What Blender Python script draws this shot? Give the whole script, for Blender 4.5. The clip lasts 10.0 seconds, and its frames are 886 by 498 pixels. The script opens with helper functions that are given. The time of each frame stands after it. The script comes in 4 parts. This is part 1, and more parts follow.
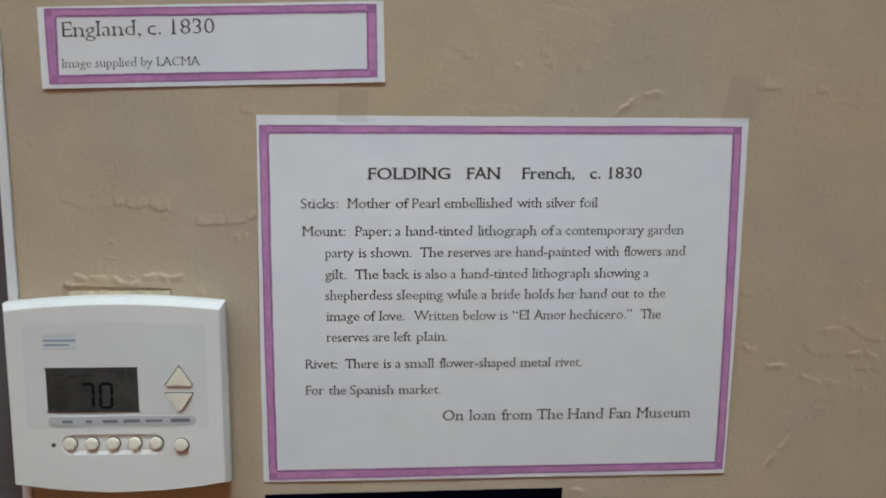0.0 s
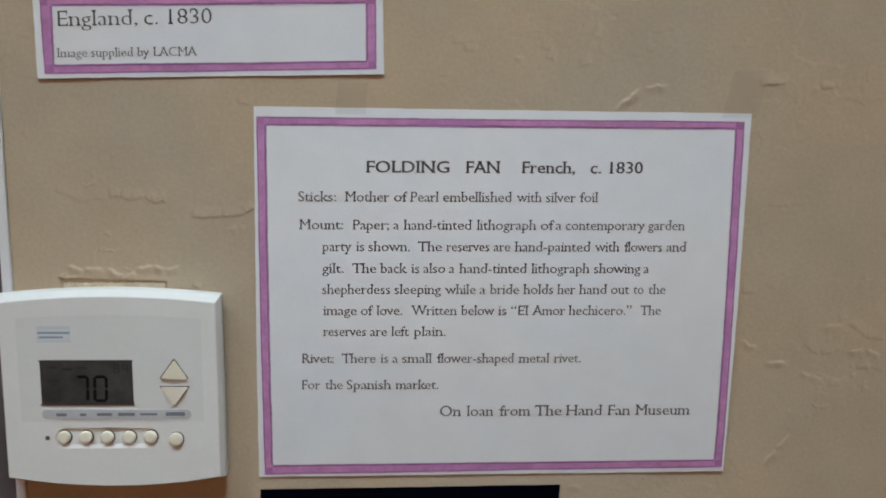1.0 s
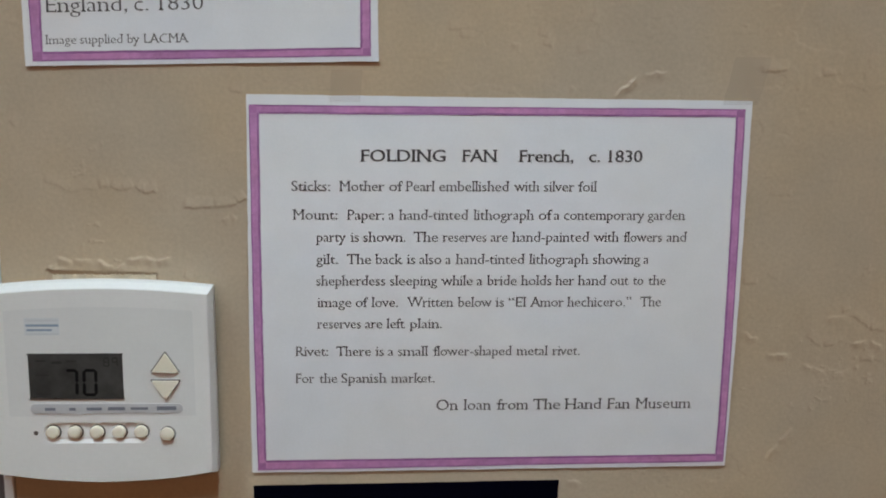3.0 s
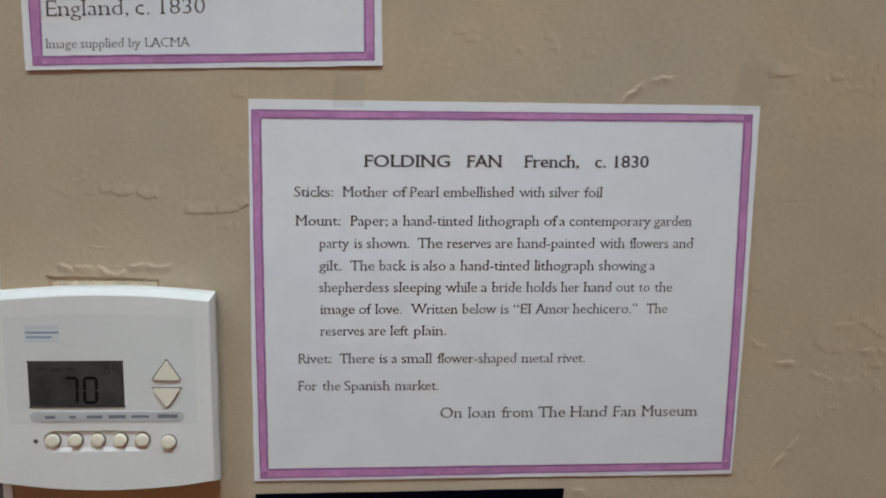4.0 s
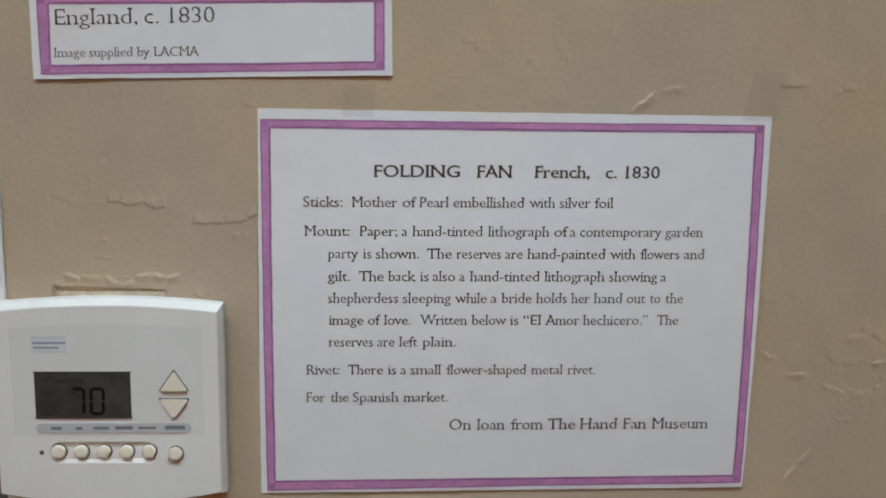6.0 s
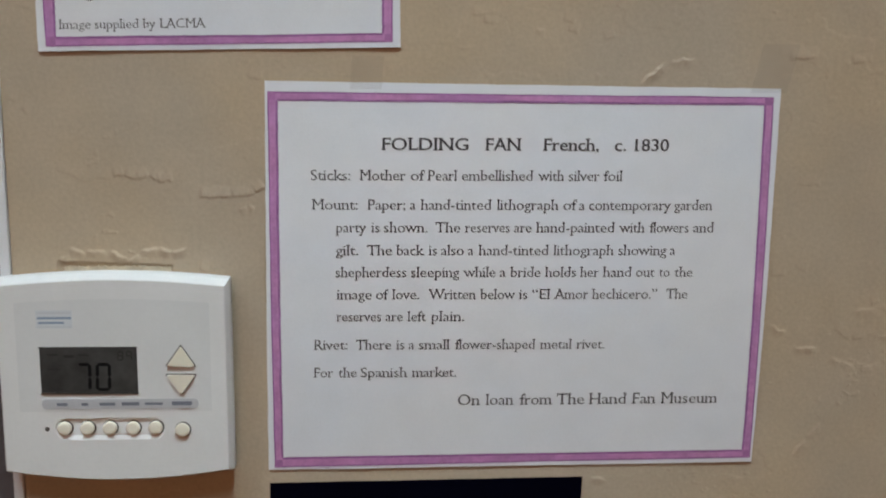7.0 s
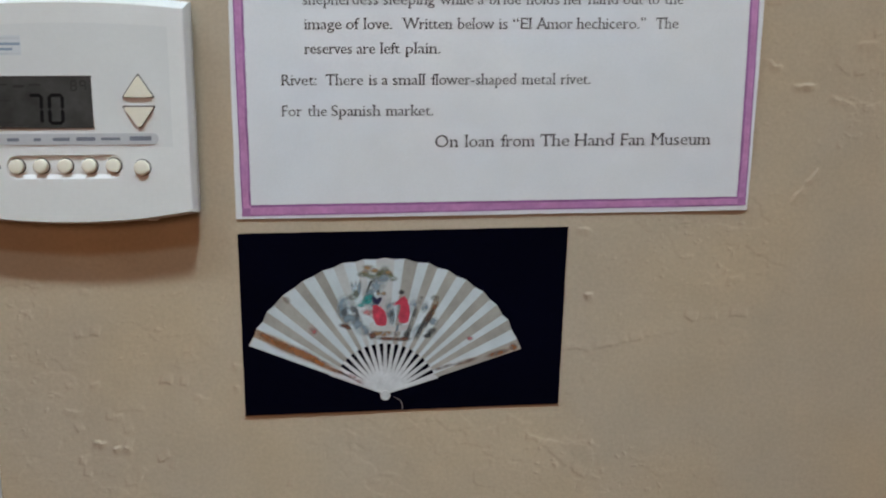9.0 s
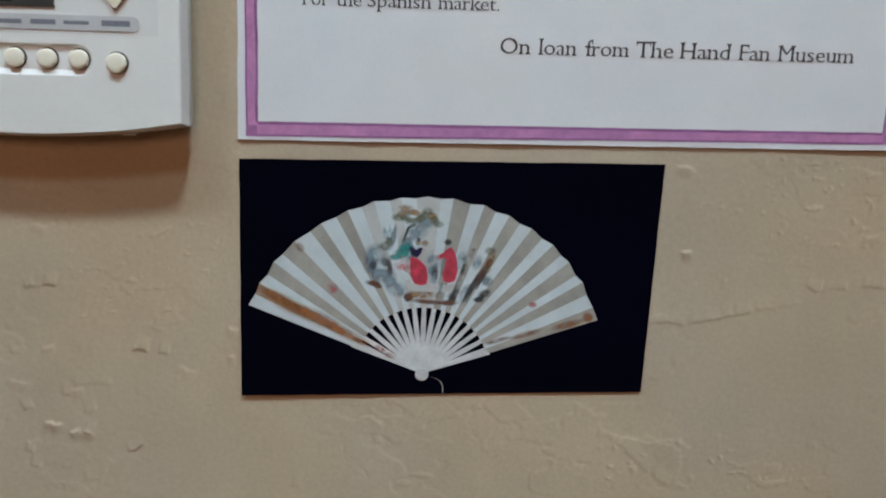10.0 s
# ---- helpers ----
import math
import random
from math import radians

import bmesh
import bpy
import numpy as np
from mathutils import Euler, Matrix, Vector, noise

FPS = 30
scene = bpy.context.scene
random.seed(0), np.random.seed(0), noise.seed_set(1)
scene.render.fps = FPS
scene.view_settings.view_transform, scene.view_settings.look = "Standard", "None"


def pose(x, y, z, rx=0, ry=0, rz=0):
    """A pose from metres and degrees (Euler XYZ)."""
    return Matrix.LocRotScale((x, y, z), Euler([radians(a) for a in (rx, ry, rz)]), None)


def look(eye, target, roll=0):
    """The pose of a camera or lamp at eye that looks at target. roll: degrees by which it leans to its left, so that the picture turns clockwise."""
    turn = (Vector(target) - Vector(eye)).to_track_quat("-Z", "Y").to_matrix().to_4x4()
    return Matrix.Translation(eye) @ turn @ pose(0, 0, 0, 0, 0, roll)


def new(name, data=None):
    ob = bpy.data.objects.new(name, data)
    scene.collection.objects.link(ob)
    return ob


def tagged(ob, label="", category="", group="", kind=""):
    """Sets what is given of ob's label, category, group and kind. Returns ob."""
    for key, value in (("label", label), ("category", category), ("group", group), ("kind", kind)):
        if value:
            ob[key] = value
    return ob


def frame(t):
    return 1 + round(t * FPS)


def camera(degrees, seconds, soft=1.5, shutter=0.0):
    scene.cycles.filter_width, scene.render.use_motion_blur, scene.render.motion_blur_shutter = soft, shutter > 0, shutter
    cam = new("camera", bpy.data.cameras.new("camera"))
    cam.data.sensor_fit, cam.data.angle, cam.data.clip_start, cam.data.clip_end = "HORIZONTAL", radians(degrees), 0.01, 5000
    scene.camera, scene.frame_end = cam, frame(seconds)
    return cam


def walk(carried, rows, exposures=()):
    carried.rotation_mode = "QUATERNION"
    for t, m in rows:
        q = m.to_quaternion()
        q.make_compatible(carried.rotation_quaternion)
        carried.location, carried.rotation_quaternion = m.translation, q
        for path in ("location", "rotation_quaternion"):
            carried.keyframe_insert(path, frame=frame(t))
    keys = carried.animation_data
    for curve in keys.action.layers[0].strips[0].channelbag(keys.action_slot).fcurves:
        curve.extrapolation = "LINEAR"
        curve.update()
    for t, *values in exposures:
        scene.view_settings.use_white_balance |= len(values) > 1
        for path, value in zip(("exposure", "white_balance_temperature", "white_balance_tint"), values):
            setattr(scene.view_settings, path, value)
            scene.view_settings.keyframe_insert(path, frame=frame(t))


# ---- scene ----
LENS = 46.0
cam = camera(LENS, 10.0, soft=1.95, shutter=0.2)
# seconds, eye x, y, z, yaw, pitch, roll
PATH = [
    (0, 0.0853, -0.5933, 1.6272, -1.88, -9.91, 0.02),
    (0.5, 0.0857, -0.5901, 1.6284, -1.96, -10.18, 0.31),
    (1, 0.0869, -0.5874, 1.6275, -1.83, -10.35, 0.44),
    (1.5, 0.0862, -0.5877, 1.6201, -2.06, -10.02, 0.27),
    (2, 0.0869, -0.5859, 1.6202, -2.11, -10.22, 0.29),
    (2.5, 0.0873, -0.5825, 1.6178, -2.06, -10.15, 0.32),
    (2.7, 0.0876, -0.5808, 1.6172, -2.03, -10.11, 0.33),
    (3.8, 0.0857, -0.5732, 1.6180, -2.02, -9.90, 0.39),
    (4, 0.0848, -0.5719, 1.6190, -2.07, -9.98, 0.38),
    (4.5, 0.0846, -0.5697, 1.6180, -2.17, -9.72, 0.16),
    (5, 0.0837, -0.5707, 1.6191, -2.17, -9.58, 0.17),
    (5.5, 0.0817, -0.5708, 1.6218, -2.07, -9.64, 0.48),
    (5.7, 0.0805, -0.5690, 1.6210, -2.08, -9.55, 0.54),
    (6.8, 0.0775, -0.5669, 1.6155, -2.12, -9.66, 0.36),
    (7, 0.0700, -0.5664, 1.6058, -2.59, -9.62, 0.43),
    (7.2, 0.0735, -0.5660, 1.5925, -3.35, -10.10, 0.33),
    (7.3, 0.0749, -0.5682, 1.5846, -3.76, -10.59, -0.13),
    (7.4, 0.0780, -0.5706, 1.5633, -3.77, -9.75, -0.16),
    (7.5, 0.0700, -0.5720, 1.5500, -4.60, -9.40, -0.02),
    (7.7, 0.0683, -0.5749, 1.5280, -4.81, -10.38, -0.62),
    (7.8, 0.0690, -0.5767, 1.5140, -4.45, -10.75, -0.48),
    (8, 0.0633, -0.5788, 1.4981, -4.21, -9.99, -0.54),
    (8.2, 0.0732, -0.5774, 1.4913, -3.65, -10.79, -0.35),
    (8.3, 0.0790, -0.5756, 1.4843, -3.30, -10.54, -0.29),
    (8.5, 0.0849, -0.5715, 1.4769, -3.12, -10.37, -0.49),
    (8.8, 0.0902, -0.5627, 1.4758, -2.70, -10.82, -0.64),
    (9, 0.0842, -0.5558, 1.4770, -2.52, -11.35, -0.14),
    (9.2, 0.0795, -0.5464, 1.4703, -1.44, -12.52, 1.10),
    (9.3, 0.0777, -0.5382, 1.4656, -1.35, -12.81, 1.31),
    (9.5, 0.0761, -0.5140, 1.4630, -2.27, -12.13, 1.83),
    (9.7, 0.0667, -0.4874, 1.4501, -2.63, -12.15, 2.38),
    (9.8, 0.0624, -0.4702, 1.4428, -2.95, -11.88, 2.19),
    (10, 0.0593, -0.4345, 1.4278, -3.24, -11.60, 1.84),
]
EXPOSURE = -0.37
walk(cam, [(t, pose(x, y, z, 90 + pitch, 0, yaw) @ pose(0, 0, 0, 0, 0, roll)) for t, x, y, z, yaw, pitch, roll in PATH],
     [(0, EXPOSURE, 6750, 9.5), (6.8, EXPOSURE, 6820, 11), (8.5, EXPOSURE + 0.16, 6700, 10.5), (10, EXPOSURE + 0.29, 6400, 7)])

# ---------------------------------------------------------------- light
world = bpy.data.worlds.new("room_air")
world.use_nodes = True
world.node_tree.nodes["Background"].inputs[0].default_value = (0.9, 0.8, 0.7, 1)
world.node_tree.nodes["Background"].inputs[1].default_value = 0.02
scene.world = world


def disc_lamp(name, x, y, z, size, watts, colour, aim, beam=180):
    data = bpy.data.lights.new(name, "AREA")
    data.shape, data.size, data.energy, data.color = "DISK", size, watts, colour
    data.spread = radians(beam)
    ob = new(name, data)
    ob.matrix_world = look((x, y, z), aim)
    return ob


COOL = (0.655, 0.84, 0.945)
WARM = (1.0, 0.57, 0.38)
CEIL = 3.90
disc_lamp("spot_over_label", 0.39, -1.15, CEIL - 0.06, 0.24, 2.45, COOL, (0.08, 0, 0.93), 34)
disc_lamp("spot_beside_door", -1.05, -1.15, CEIL - 0.06, 0.14, 1.65, COOL, (-0.02, 0, 1.1), 40)
disc_lamp("spot_in_room", -0.2, -2.0, CEIL - 0.06, 0.4, 20.0, COOL, (0.1, 0, 1.4))
# added fill, no known fitting: stands for warm bounce that lifts the shadows
disc_lamp("warm_fill_lamp", -0.5, -3.9, 2.7, 1.1, 25.0, WARM, (-0.1, 0, 1.3))

# ---------------------------------------------------------------- materials


def material(name, base, rough=0.5, metal=0.0, grain=0.0, grain_scale=800.0, stain=0.0, stain_scale=25.0, bump=0.0,
             bump_scale=1500.0, spread=0.0, spec=0.5, squash=(1, 1, 1), second=None, second_scale=7.0):
    """Base colour with fine grain and broad stains, a fine bump, and a per-object spread of value."""
    mat = bpy.data.materials.new(name)
    mat.use_nodes = True
    nt = mat.node_tree
    bsdf = nt.nodes["Principled BSDF"]
    bsdf.inputs["Roughness"].default_value = rough
    bsdf.inputs["Metallic"].default_value = metal
    bsdf.inputs["Specular IOR Level"].default_value = spec
    coord = nt.nodes.new("ShaderNodeTexCoord")
    mapping = nt.nodes.new("ShaderNodeMapping")
    mapping.inputs["Scale"].default_value = squash
    nt.links.new(coord.outputs["Object"], mapping.inputs["Vector"])
    colour = nt.nodes.new("ShaderNodeRGB")
    colour.outputs[0].default_value = (*base, 1)
    out = colour.outputs[0]
    if second:  # a second hue in broad cloudy patches
        tex = nt.nodes.new("ShaderNodeTexNoise")
        tex.inputs["Scale"].default_value, tex.inputs["Detail"].default_value = second_scale, 6
        nt.links.new(mapping.outputs[0], tex.inputs["Vector"])
        ramp = nt.nodes.new("ShaderNodeMapRange")
        ramp.inputs["From Min"].default_value, ramp.inputs["From Max"].default_value = 0.38, 0.62
        nt.links.new(tex.outputs["Fac"], ramp.inputs["Value"])
        mix = nt.nodes.new("ShaderNodeMix")
        mix.data_type = "RGBA"
        nt.links.new(ramp.outputs[0], mix.inputs["Factor"])
        nt.links.new(out, mix.inputs["A"])
        mix.inputs["B"].default_value = (*second, 1)
        out = mix.outputs["Result"]

    def vary(out, amount, scale, detail):
        tex = nt.nodes.new("ShaderNodeTexNoise")
        tex.inputs["Scale"].default_value, tex.inputs["Detail"].default_value = scale, detail
        nt.links.new(mapping.outputs[0], tex.inputs["Vector"])
        ramp = nt.nodes.new("ShaderNodeMapRange")
        ramp.inputs["From Min"].default_value, ramp.inputs["From Max"].default_value = 0.3, 0.7
        ramp.inputs["To Min"].default_value, ramp.inputs["To Max"].default_value = 1 - amount, 1 + amount
        nt.links.new(tex.outputs["Fac"], ramp.inputs["Value"])
        mul = nt.nodes.new("ShaderNodeVectorMath")
        mul.operation = "SCALE"
        nt.links.new(out, mul.inputs[0])
        nt.links.new(ramp.outputs[0], mul.inputs["Scale"])
        return mul.outputs[0]

    if grain:
        out = vary(out, grain, grain_scale, 3)
    if stain:
        out = vary(out, stain, stain_scale, 5)
    if spread:
        info = nt.nodes.new("ShaderNodeObjectInfo")
        ramp = nt.nodes.new("ShaderNodeMapRange")
        ramp.inputs["To Min"].default_value, ramp.inputs["To Max"].default_value = 1 - spread, 1 + spread
        nt.links.new(info.outputs["Random"], ramp.inputs["Value"])
        mul = nt.nodes.new("ShaderNodeVectorMath")
        mul.operation = "SCALE"
        nt.links.new(out, mul.inputs[0])
        nt.links.new(ramp.outputs[0], mul.inputs["Scale"])
        out = mul.outputs[0]
    nt.links.new(out, bsdf.inputs["Base Color"])
    if bump:
        tex = nt.nodes.new("ShaderNodeTexNoise")
        tex.inputs["Scale"].default_value, tex.inputs["Detail"].default_value = bump_scale, 4
        nt.links.new(mapping.outputs[0], tex.inputs["Vector"])
        node = nt.nodes.new("ShaderNodeBump")
        node.inputs["Strength"].default_value, node.inputs["Distance"].default_value = bump, 0.0004
        nt.links.new(tex.outputs["Fac"], node.inputs["Height"])
        nt.links.new(node.outputs[0], bsdf.inputs["Normal"])
    return mat


M_WALL = material("tan_wall_paint", (0.525, 0.412, 0.285), 0.6, grain=0.05, grain_scale=420, stain=0.05, stain_scale=30, bump=0.2, bump_scale=500, spec=0.35,
                  second=(0.49, 0.405, 0.306), second_scale=9)
M_BARE = material("bare_plaster", (0.66, 0.58, 0.44), 0.9, grain=0.12, grain_scale=300, stain=0.12, stain_scale=90, bump=0.7, bump_scale=600)
M_PAPER = material("white_printer_paper", (0.81, 0.815, 0.835), 0.75, grain=0.015, grain_scale=900, stain=0.022, stain_scale=45, bump=0.5, bump_scale=45, spec=0.3,
                   second=(0.785, 0.81, 0.855), second_scale=14)
M_MARK = material("purple_marker", (0.59, 0.265, 0.51), 0.7, grain=0.08, grain_scale=420, stain=0.13, stain_scale=75, spec=0.3,
                  second=(0.50, 0.235, 0.48), second_scale=30)
M_MARK_EDGE = material("purple_marker_double", (0.33, 0.14, 0.33), 0.7, grain=0.08, grain_scale=400, stain=0.2, stain_scale=60, spec=0.3)
M_MARK_CROSS = material("purple_marker_crossing", (0.41, 0.175, 0.385), 0.7, grain=0.08, grain_scale=400, stain=0.2, stain_scale=90, spec=0.3)
M_INK = material("black_print", (0.055, 0.055, 0.062), 0.6, grain=0.1, grain_scale=900, spec=0.3)
M_INK_SOFT = material("grey_print", (0.075, 0.075, 0.08), 0.6, grain=0.1, grain_scale=900, spec=0.3)
M_PLASTIC = material("white_plastic", (0.80, 0.80, 0.79), 0.42, grain=0.012, grain_scale=500, stain=0.025, stain_scale=35, bump=0.05, bump_scale=2500)
M_PANEL = material("white_plastic_panel", (0.745, 0.75, 0.745), 0.5, grain=0.012, grain_scale=500, stain=0.02, stain_scale=35, bump=0.05, bump_scale=2500)
M_BUTTON = material("ivory_rubber", (0.86, 0.81, 0.68), 0.5, grain=0.02, grain_scale=600, spread=0.02)
# dark colour for the shade in button gaps and the sensor hole
M_GAP_SHADE = material("button_gap", (0.10, 0.09, 0.08), 0.7, grain=0.05)
M_LCD = material("lcd_glass", (0.056, 0.056, 0.054), 0.3, grain=0.05, grain_scale=300, stain=0.3, stain_scale=75, spec=0.25)
M_LCD_FRAME = material("lcd_bezel", (0.03, 0.03, 0.032), 0.4, grain=0.05)
M_SEG = material("lcd_segment", (0.009, 0.009, 0.010), 0.6, grain=0.05, spec=0.1)
M_SEG_FAINT = material("lcd_faint_segment", (0.045, 0.045, 0.044), 0.6, grain=0.05, spec=0.1)
M_STRIP = material("grey_label_strip", (0.54, 0.55, 0.57), 0.5, grain=0.03, stain=0.04, stain_scale=60)
M_STRIP_INK = material("dark_label_ink", (0.19, 0.205, 0.25), 0.6, grain=0.08)
M_BADGE = material("pale_blue_badge", (0.665, 0.695, 0.72), 0.5, grain=0.04)
M_BADGE_BLUE = material("blue_badge_ink", (0.27, 0.35, 0.46), 0.6, grain=0.08)
M_BADGE_GREY = material("pale_badge_ink", (0.61, 0.63, 0.65), 0.6, grain=0.05)
M_PRINT = material("black_photo_paper", (0.0010, 0.0013, 0.0060), 0.6, grain=0.1, grain_scale=300, stain=0.25, stain_scale=14, spec=0.02)
# one leaf in three tones: the fold light and shade is in the colour
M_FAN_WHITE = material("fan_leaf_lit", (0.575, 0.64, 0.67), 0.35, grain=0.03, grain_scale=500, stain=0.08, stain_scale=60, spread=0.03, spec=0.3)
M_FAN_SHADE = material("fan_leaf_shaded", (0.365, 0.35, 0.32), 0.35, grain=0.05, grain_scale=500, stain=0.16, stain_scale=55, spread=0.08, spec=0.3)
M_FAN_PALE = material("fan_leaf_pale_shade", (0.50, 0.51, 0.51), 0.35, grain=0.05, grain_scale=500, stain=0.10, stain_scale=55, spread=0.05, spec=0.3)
M_FAN_BROWN = material("fan_leaf_brown", (0.29, 0.19, 0.125), 0.35, grain=0.15, grain_scale=350, stain=0.5, stain_scale=80, second=(0.38, 0.28, 0.21), second_scale=45, spec=0.3)
M_PEARL = material("fan_stick_pearl", (0.60, 0.61, 0.62), 0.3, grain=0.06, grain_scale=700, stain=0.12, stain_scale=120, spread=0.05, spec=0.3)
M_RED = material("print_red", (0.50, 0.055, 0.09), 0.35, grain=0.15, grain_scale=600, stain=0.35, stain_scale=220, spec=0.3)
M_NAVY = material("print_navy", (0.015, 0.015, 0.05), 0.35, grain=0.1, grain_scale=600, spec=0.3)
M_DARK = material("print_dark_green", (0.055, 0.06, 0.06), 0.35, grain=0.2, grain_scale=500, stain=0.3, stain_scale=150, spec=0.3)
M_TRIM = material("white_trim_paint", (0.76, 0.77, 0.80), 0.4, grain=0.02, stain=0.05, stain_scale=12, bump=0.08)
M_DOOR = material("grey_brown_door", (0.115, 0.10, 0.105), 0.55, grain=0.08, grain_scale=200, stain=0.15, stain_scale=6, bump=0.15)
M_FLOOR = material("brown_wood_floor", (0.26, 0.15, 0.08), 0.4, grain=0.15, grain_scale=90, stain=0.2, stain_scale=5, squash=(1, 8, 1))
M_CEIL = material("white_ceiling_paint", (0.78, 0.76, 0.72), 0.8, grain=0.03, stain=0.04, stain_scale=3)


def tape_material():
    mat = bpy.data.materials.new("clear_tape")
    mat.use_nodes = True
    nt = mat.node_tree
    bsdf = nt.nodes["Principled BSDF"]
    bsdf.inputs["Base Color"].default_value = (0.47, 0.42, 0.42, 1)
    bsdf.inputs["Roughness"].default_value = 0.3
    clear = nt.nodes.new("ShaderNodeBsdfTransparent")
    mix = nt.nodes.new("ShaderNodeMixShader")
    tex = nt.nodes.new("ShaderNodeTexNoise")
    tex.inputs["Scale"].default_value = 120
    ramp = nt.nodes.new("ShaderNodeMapRange")
    ramp.inputs["To Min"].default_value, ramp.inputs["To Max"].default_value = 0.01, 0.08
    nt.links.new(tex.outputs["Fac"], ramp.inputs["Value"])
    nt.links.new(ramp.outputs[0], mix.inputs["Fac"])
    nt.links.new(clear.outputs[0], mix.inputs[1])
    nt.links.new(bsdf.outputs[0], mix.inputs[2])
    nt.links.new(mix.outputs[0], nt.nodes["Material Output"].inputs["Surface"])
    return mat


M_TAPE = tape_material()

# ---------------------------------------------------------------- mesh helpers
TOP = 1.6  # height of the large label's top left corner; plans below are in mm from it


def part(name, bm, mat, parent=None, label=""):
    mesh = bpy.data.meshes.new(name)
    bm.to_mesh(mesh)
    bm.free()
    return part_mesh(name, mesh, mat, parent, label)


def part_mesh(name, mesh, mat, parent=None, label=""):
    if not mesh.materials:
        mesh.materials.append(mat)
    ob = new(name, mesh)
    if parent:
        ob.parent = parent
        ob.matrix_parent_inverse = parent.matrix_basis.inverted()
    if label:
        ob["label"] = label
    return ob


def thing(name, at, label, category, group="", kind=""):
    ob = new(name)
    ob.empty_display_size = 0.02
    ob.matrix_basis = Matrix.Translation(at)
    return tagged(ob, label, category, group, kind)


def at_mm(x, z, y=0.0):
    """A place on the wall from mm to the right of and above the large label's corner, y mm out of the wall."""
    return Vector((x / 1000, -y / 1000, TOP + z / 1000))


def box(bm, lo, hi):
    lo, hi = Vector(lo), Vector(hi)
    made = bmesh.ops.create_cube(bm, size=1, matrix=Matrix.Translation((lo + hi) / 2) @ Matrix.Diagonal((*(hi - lo), 1)))
    return made["verts"]


def box_mesh(lo, hi, bevel=0.0, segments=2):
    bm = bmesh.new()
    box(bm, lo, hi)
    if bevel:
        bmesh.ops.bevel(bm, geom=bm.edges[:], offset=bevel, segments=segments, affect="EDGES", profile=0.5)
    return bm


def prism(outline, y0, y1, bevel=0.0, segments=2, smooth=False):
    """A slab from an outline in mm on the wall (anticlockwise seen from the room), from y0 to y1 mm out; the front rim is bevelled."""
    bm = bmesh.new()
    back = [bm.verts.new(at_mm(x, z, y0)) for x, z in outline]
    front = [bm.verts.new(at_mm(x, z, y1)) for x, z in outline]
    n = len(outline)
    for i in range(n):
        bm.faces.new((back[i], back[(i + 1) % n], front[(i + 1) % n], front[i]))
    face = bm.faces.new(front)
    bm.faces.new(back[::-1])
    if bevel:
        bmesh.ops.bevel(bm, geom=list(face.edges), offset=bevel / 1000, segments=segments, affect="EDGES", profile=0.5)
    bmesh.ops.recalc_face_normals(bm, faces=bm.faces[:])
    if smooth:
        flat = max(bm.faces, key=lambda f: f.calc_area() if f.normal.y < -0.9 else 0)
        for f in bm.faces:
            f.smooth = f is not flat
    return bm


def rounded(x0, z0, x1, z1, r, n=6):
    pts = []
    for cx, cz, a in ((x1 - r, z1 - r, 0), (x0 + r, z1 - r, 90), (x0 + r, z0 + r, 180), (x1 - r, z0 + r, 270)):
        pts += [(cx + r * math.cos(radians(a + 90 * i / n)), cz + r * math.sin(radians(a + 90 * i / n))) for i in range(n + 1)]
    return pts


def circle(cx, cz, r, n=24, squeeze=1.0):
    return [(cx + r * math.cos(2 * math.pi * i / n), cz + r * squeeze * math.sin(2 * math.pi * i / n)) for i in range(n)]


def lattice(rows, cols, seed):
    return np.random.default_rng(seed).random((rows, cols))


def value_noise(x, z, size, seed):
    """Smooth noise from -1 to 1 with features of about that size."""
    grid = lattice(97, 97, seed)
    u, v = x / size, z / size
    i, j = np.floor(u).astype(int), np.floor(v).astype(int)
    fu, fv = u - i, v - j
    fu, fv = fu * fu * fu * (fu * (fu * 6 - 15) + 10), fv * fv * fv * (fv * (fv * 6 - 15) + 10)
    g = lambda a, b: grid[a % 97, b % 97]  # noqa: E731
    low = g(i, j) * (1 - fu) + g(i + 1, j) * fu
    high = g(i, j + 1) * (1 - fu) + g(i + 1, j + 1) * fu
    return 2 * (low * (1 - fv) + high * fv) - 1


def fbm(x, z, size, seed, octaves=4):
    total, amp = 0 * x, 1.0
    for n in range(octaves):
        total = total + amp * value_noise(x + 31.7 * n, z + 17.3 * n, size / 2**n, seed + n)
        amp *= 0.5
    return total / 1.6


def smoothstep(a, b, v):
    t = np.clip((v - a) / (b - a), 0, 1)
    return t * t * (3 - 2 * t)


# ---------------------------------------------------------------- the room
def wall_block(name, lo, hi, mat, label, category="wall", kind="structure"):
    return tagged(part(name, box_mesh(lo, hi), mat), label, category, kind=kind)


WALL_END = -0.1385
wall = wall_block("wall_north", (WALL_END, 0.0014, 0), (2.6, 0.16, CEIL), M_WALL, "tan painted plaster wall with a skip-trowelled surface")
wall_block("wall_north_far", (-2.6, 0.0014, 0), (-1.08, 0.16, CEIL), M_WALL, "tan painted plaster wall beyond the door")
wall_block("wall_over_door", (-1.08, 0.0014, 2.12), (WALL_END, 0.16, CEIL), M_WALL, "tan painted plaster wall over the door")
# out of view: added walls, floor and ceiling that bounce warm light back
wall_block("wall_west", (-2.76, -4.2, 0), (-2.6, 0.16, CEIL), M_WALL, "plain unseen tan wall added to close the room")
wall_block("wall_east", (2.6, -4.2, 0), (2.76, 0.16, CEIL), M_WALL, "plain unseen tan wall added to close the room")
wall_block("wall_south", (-2.6, -4.36, 0), (2.6, -4.2, CEIL), M_WALL, "plain unseen tan wall added to close the room")
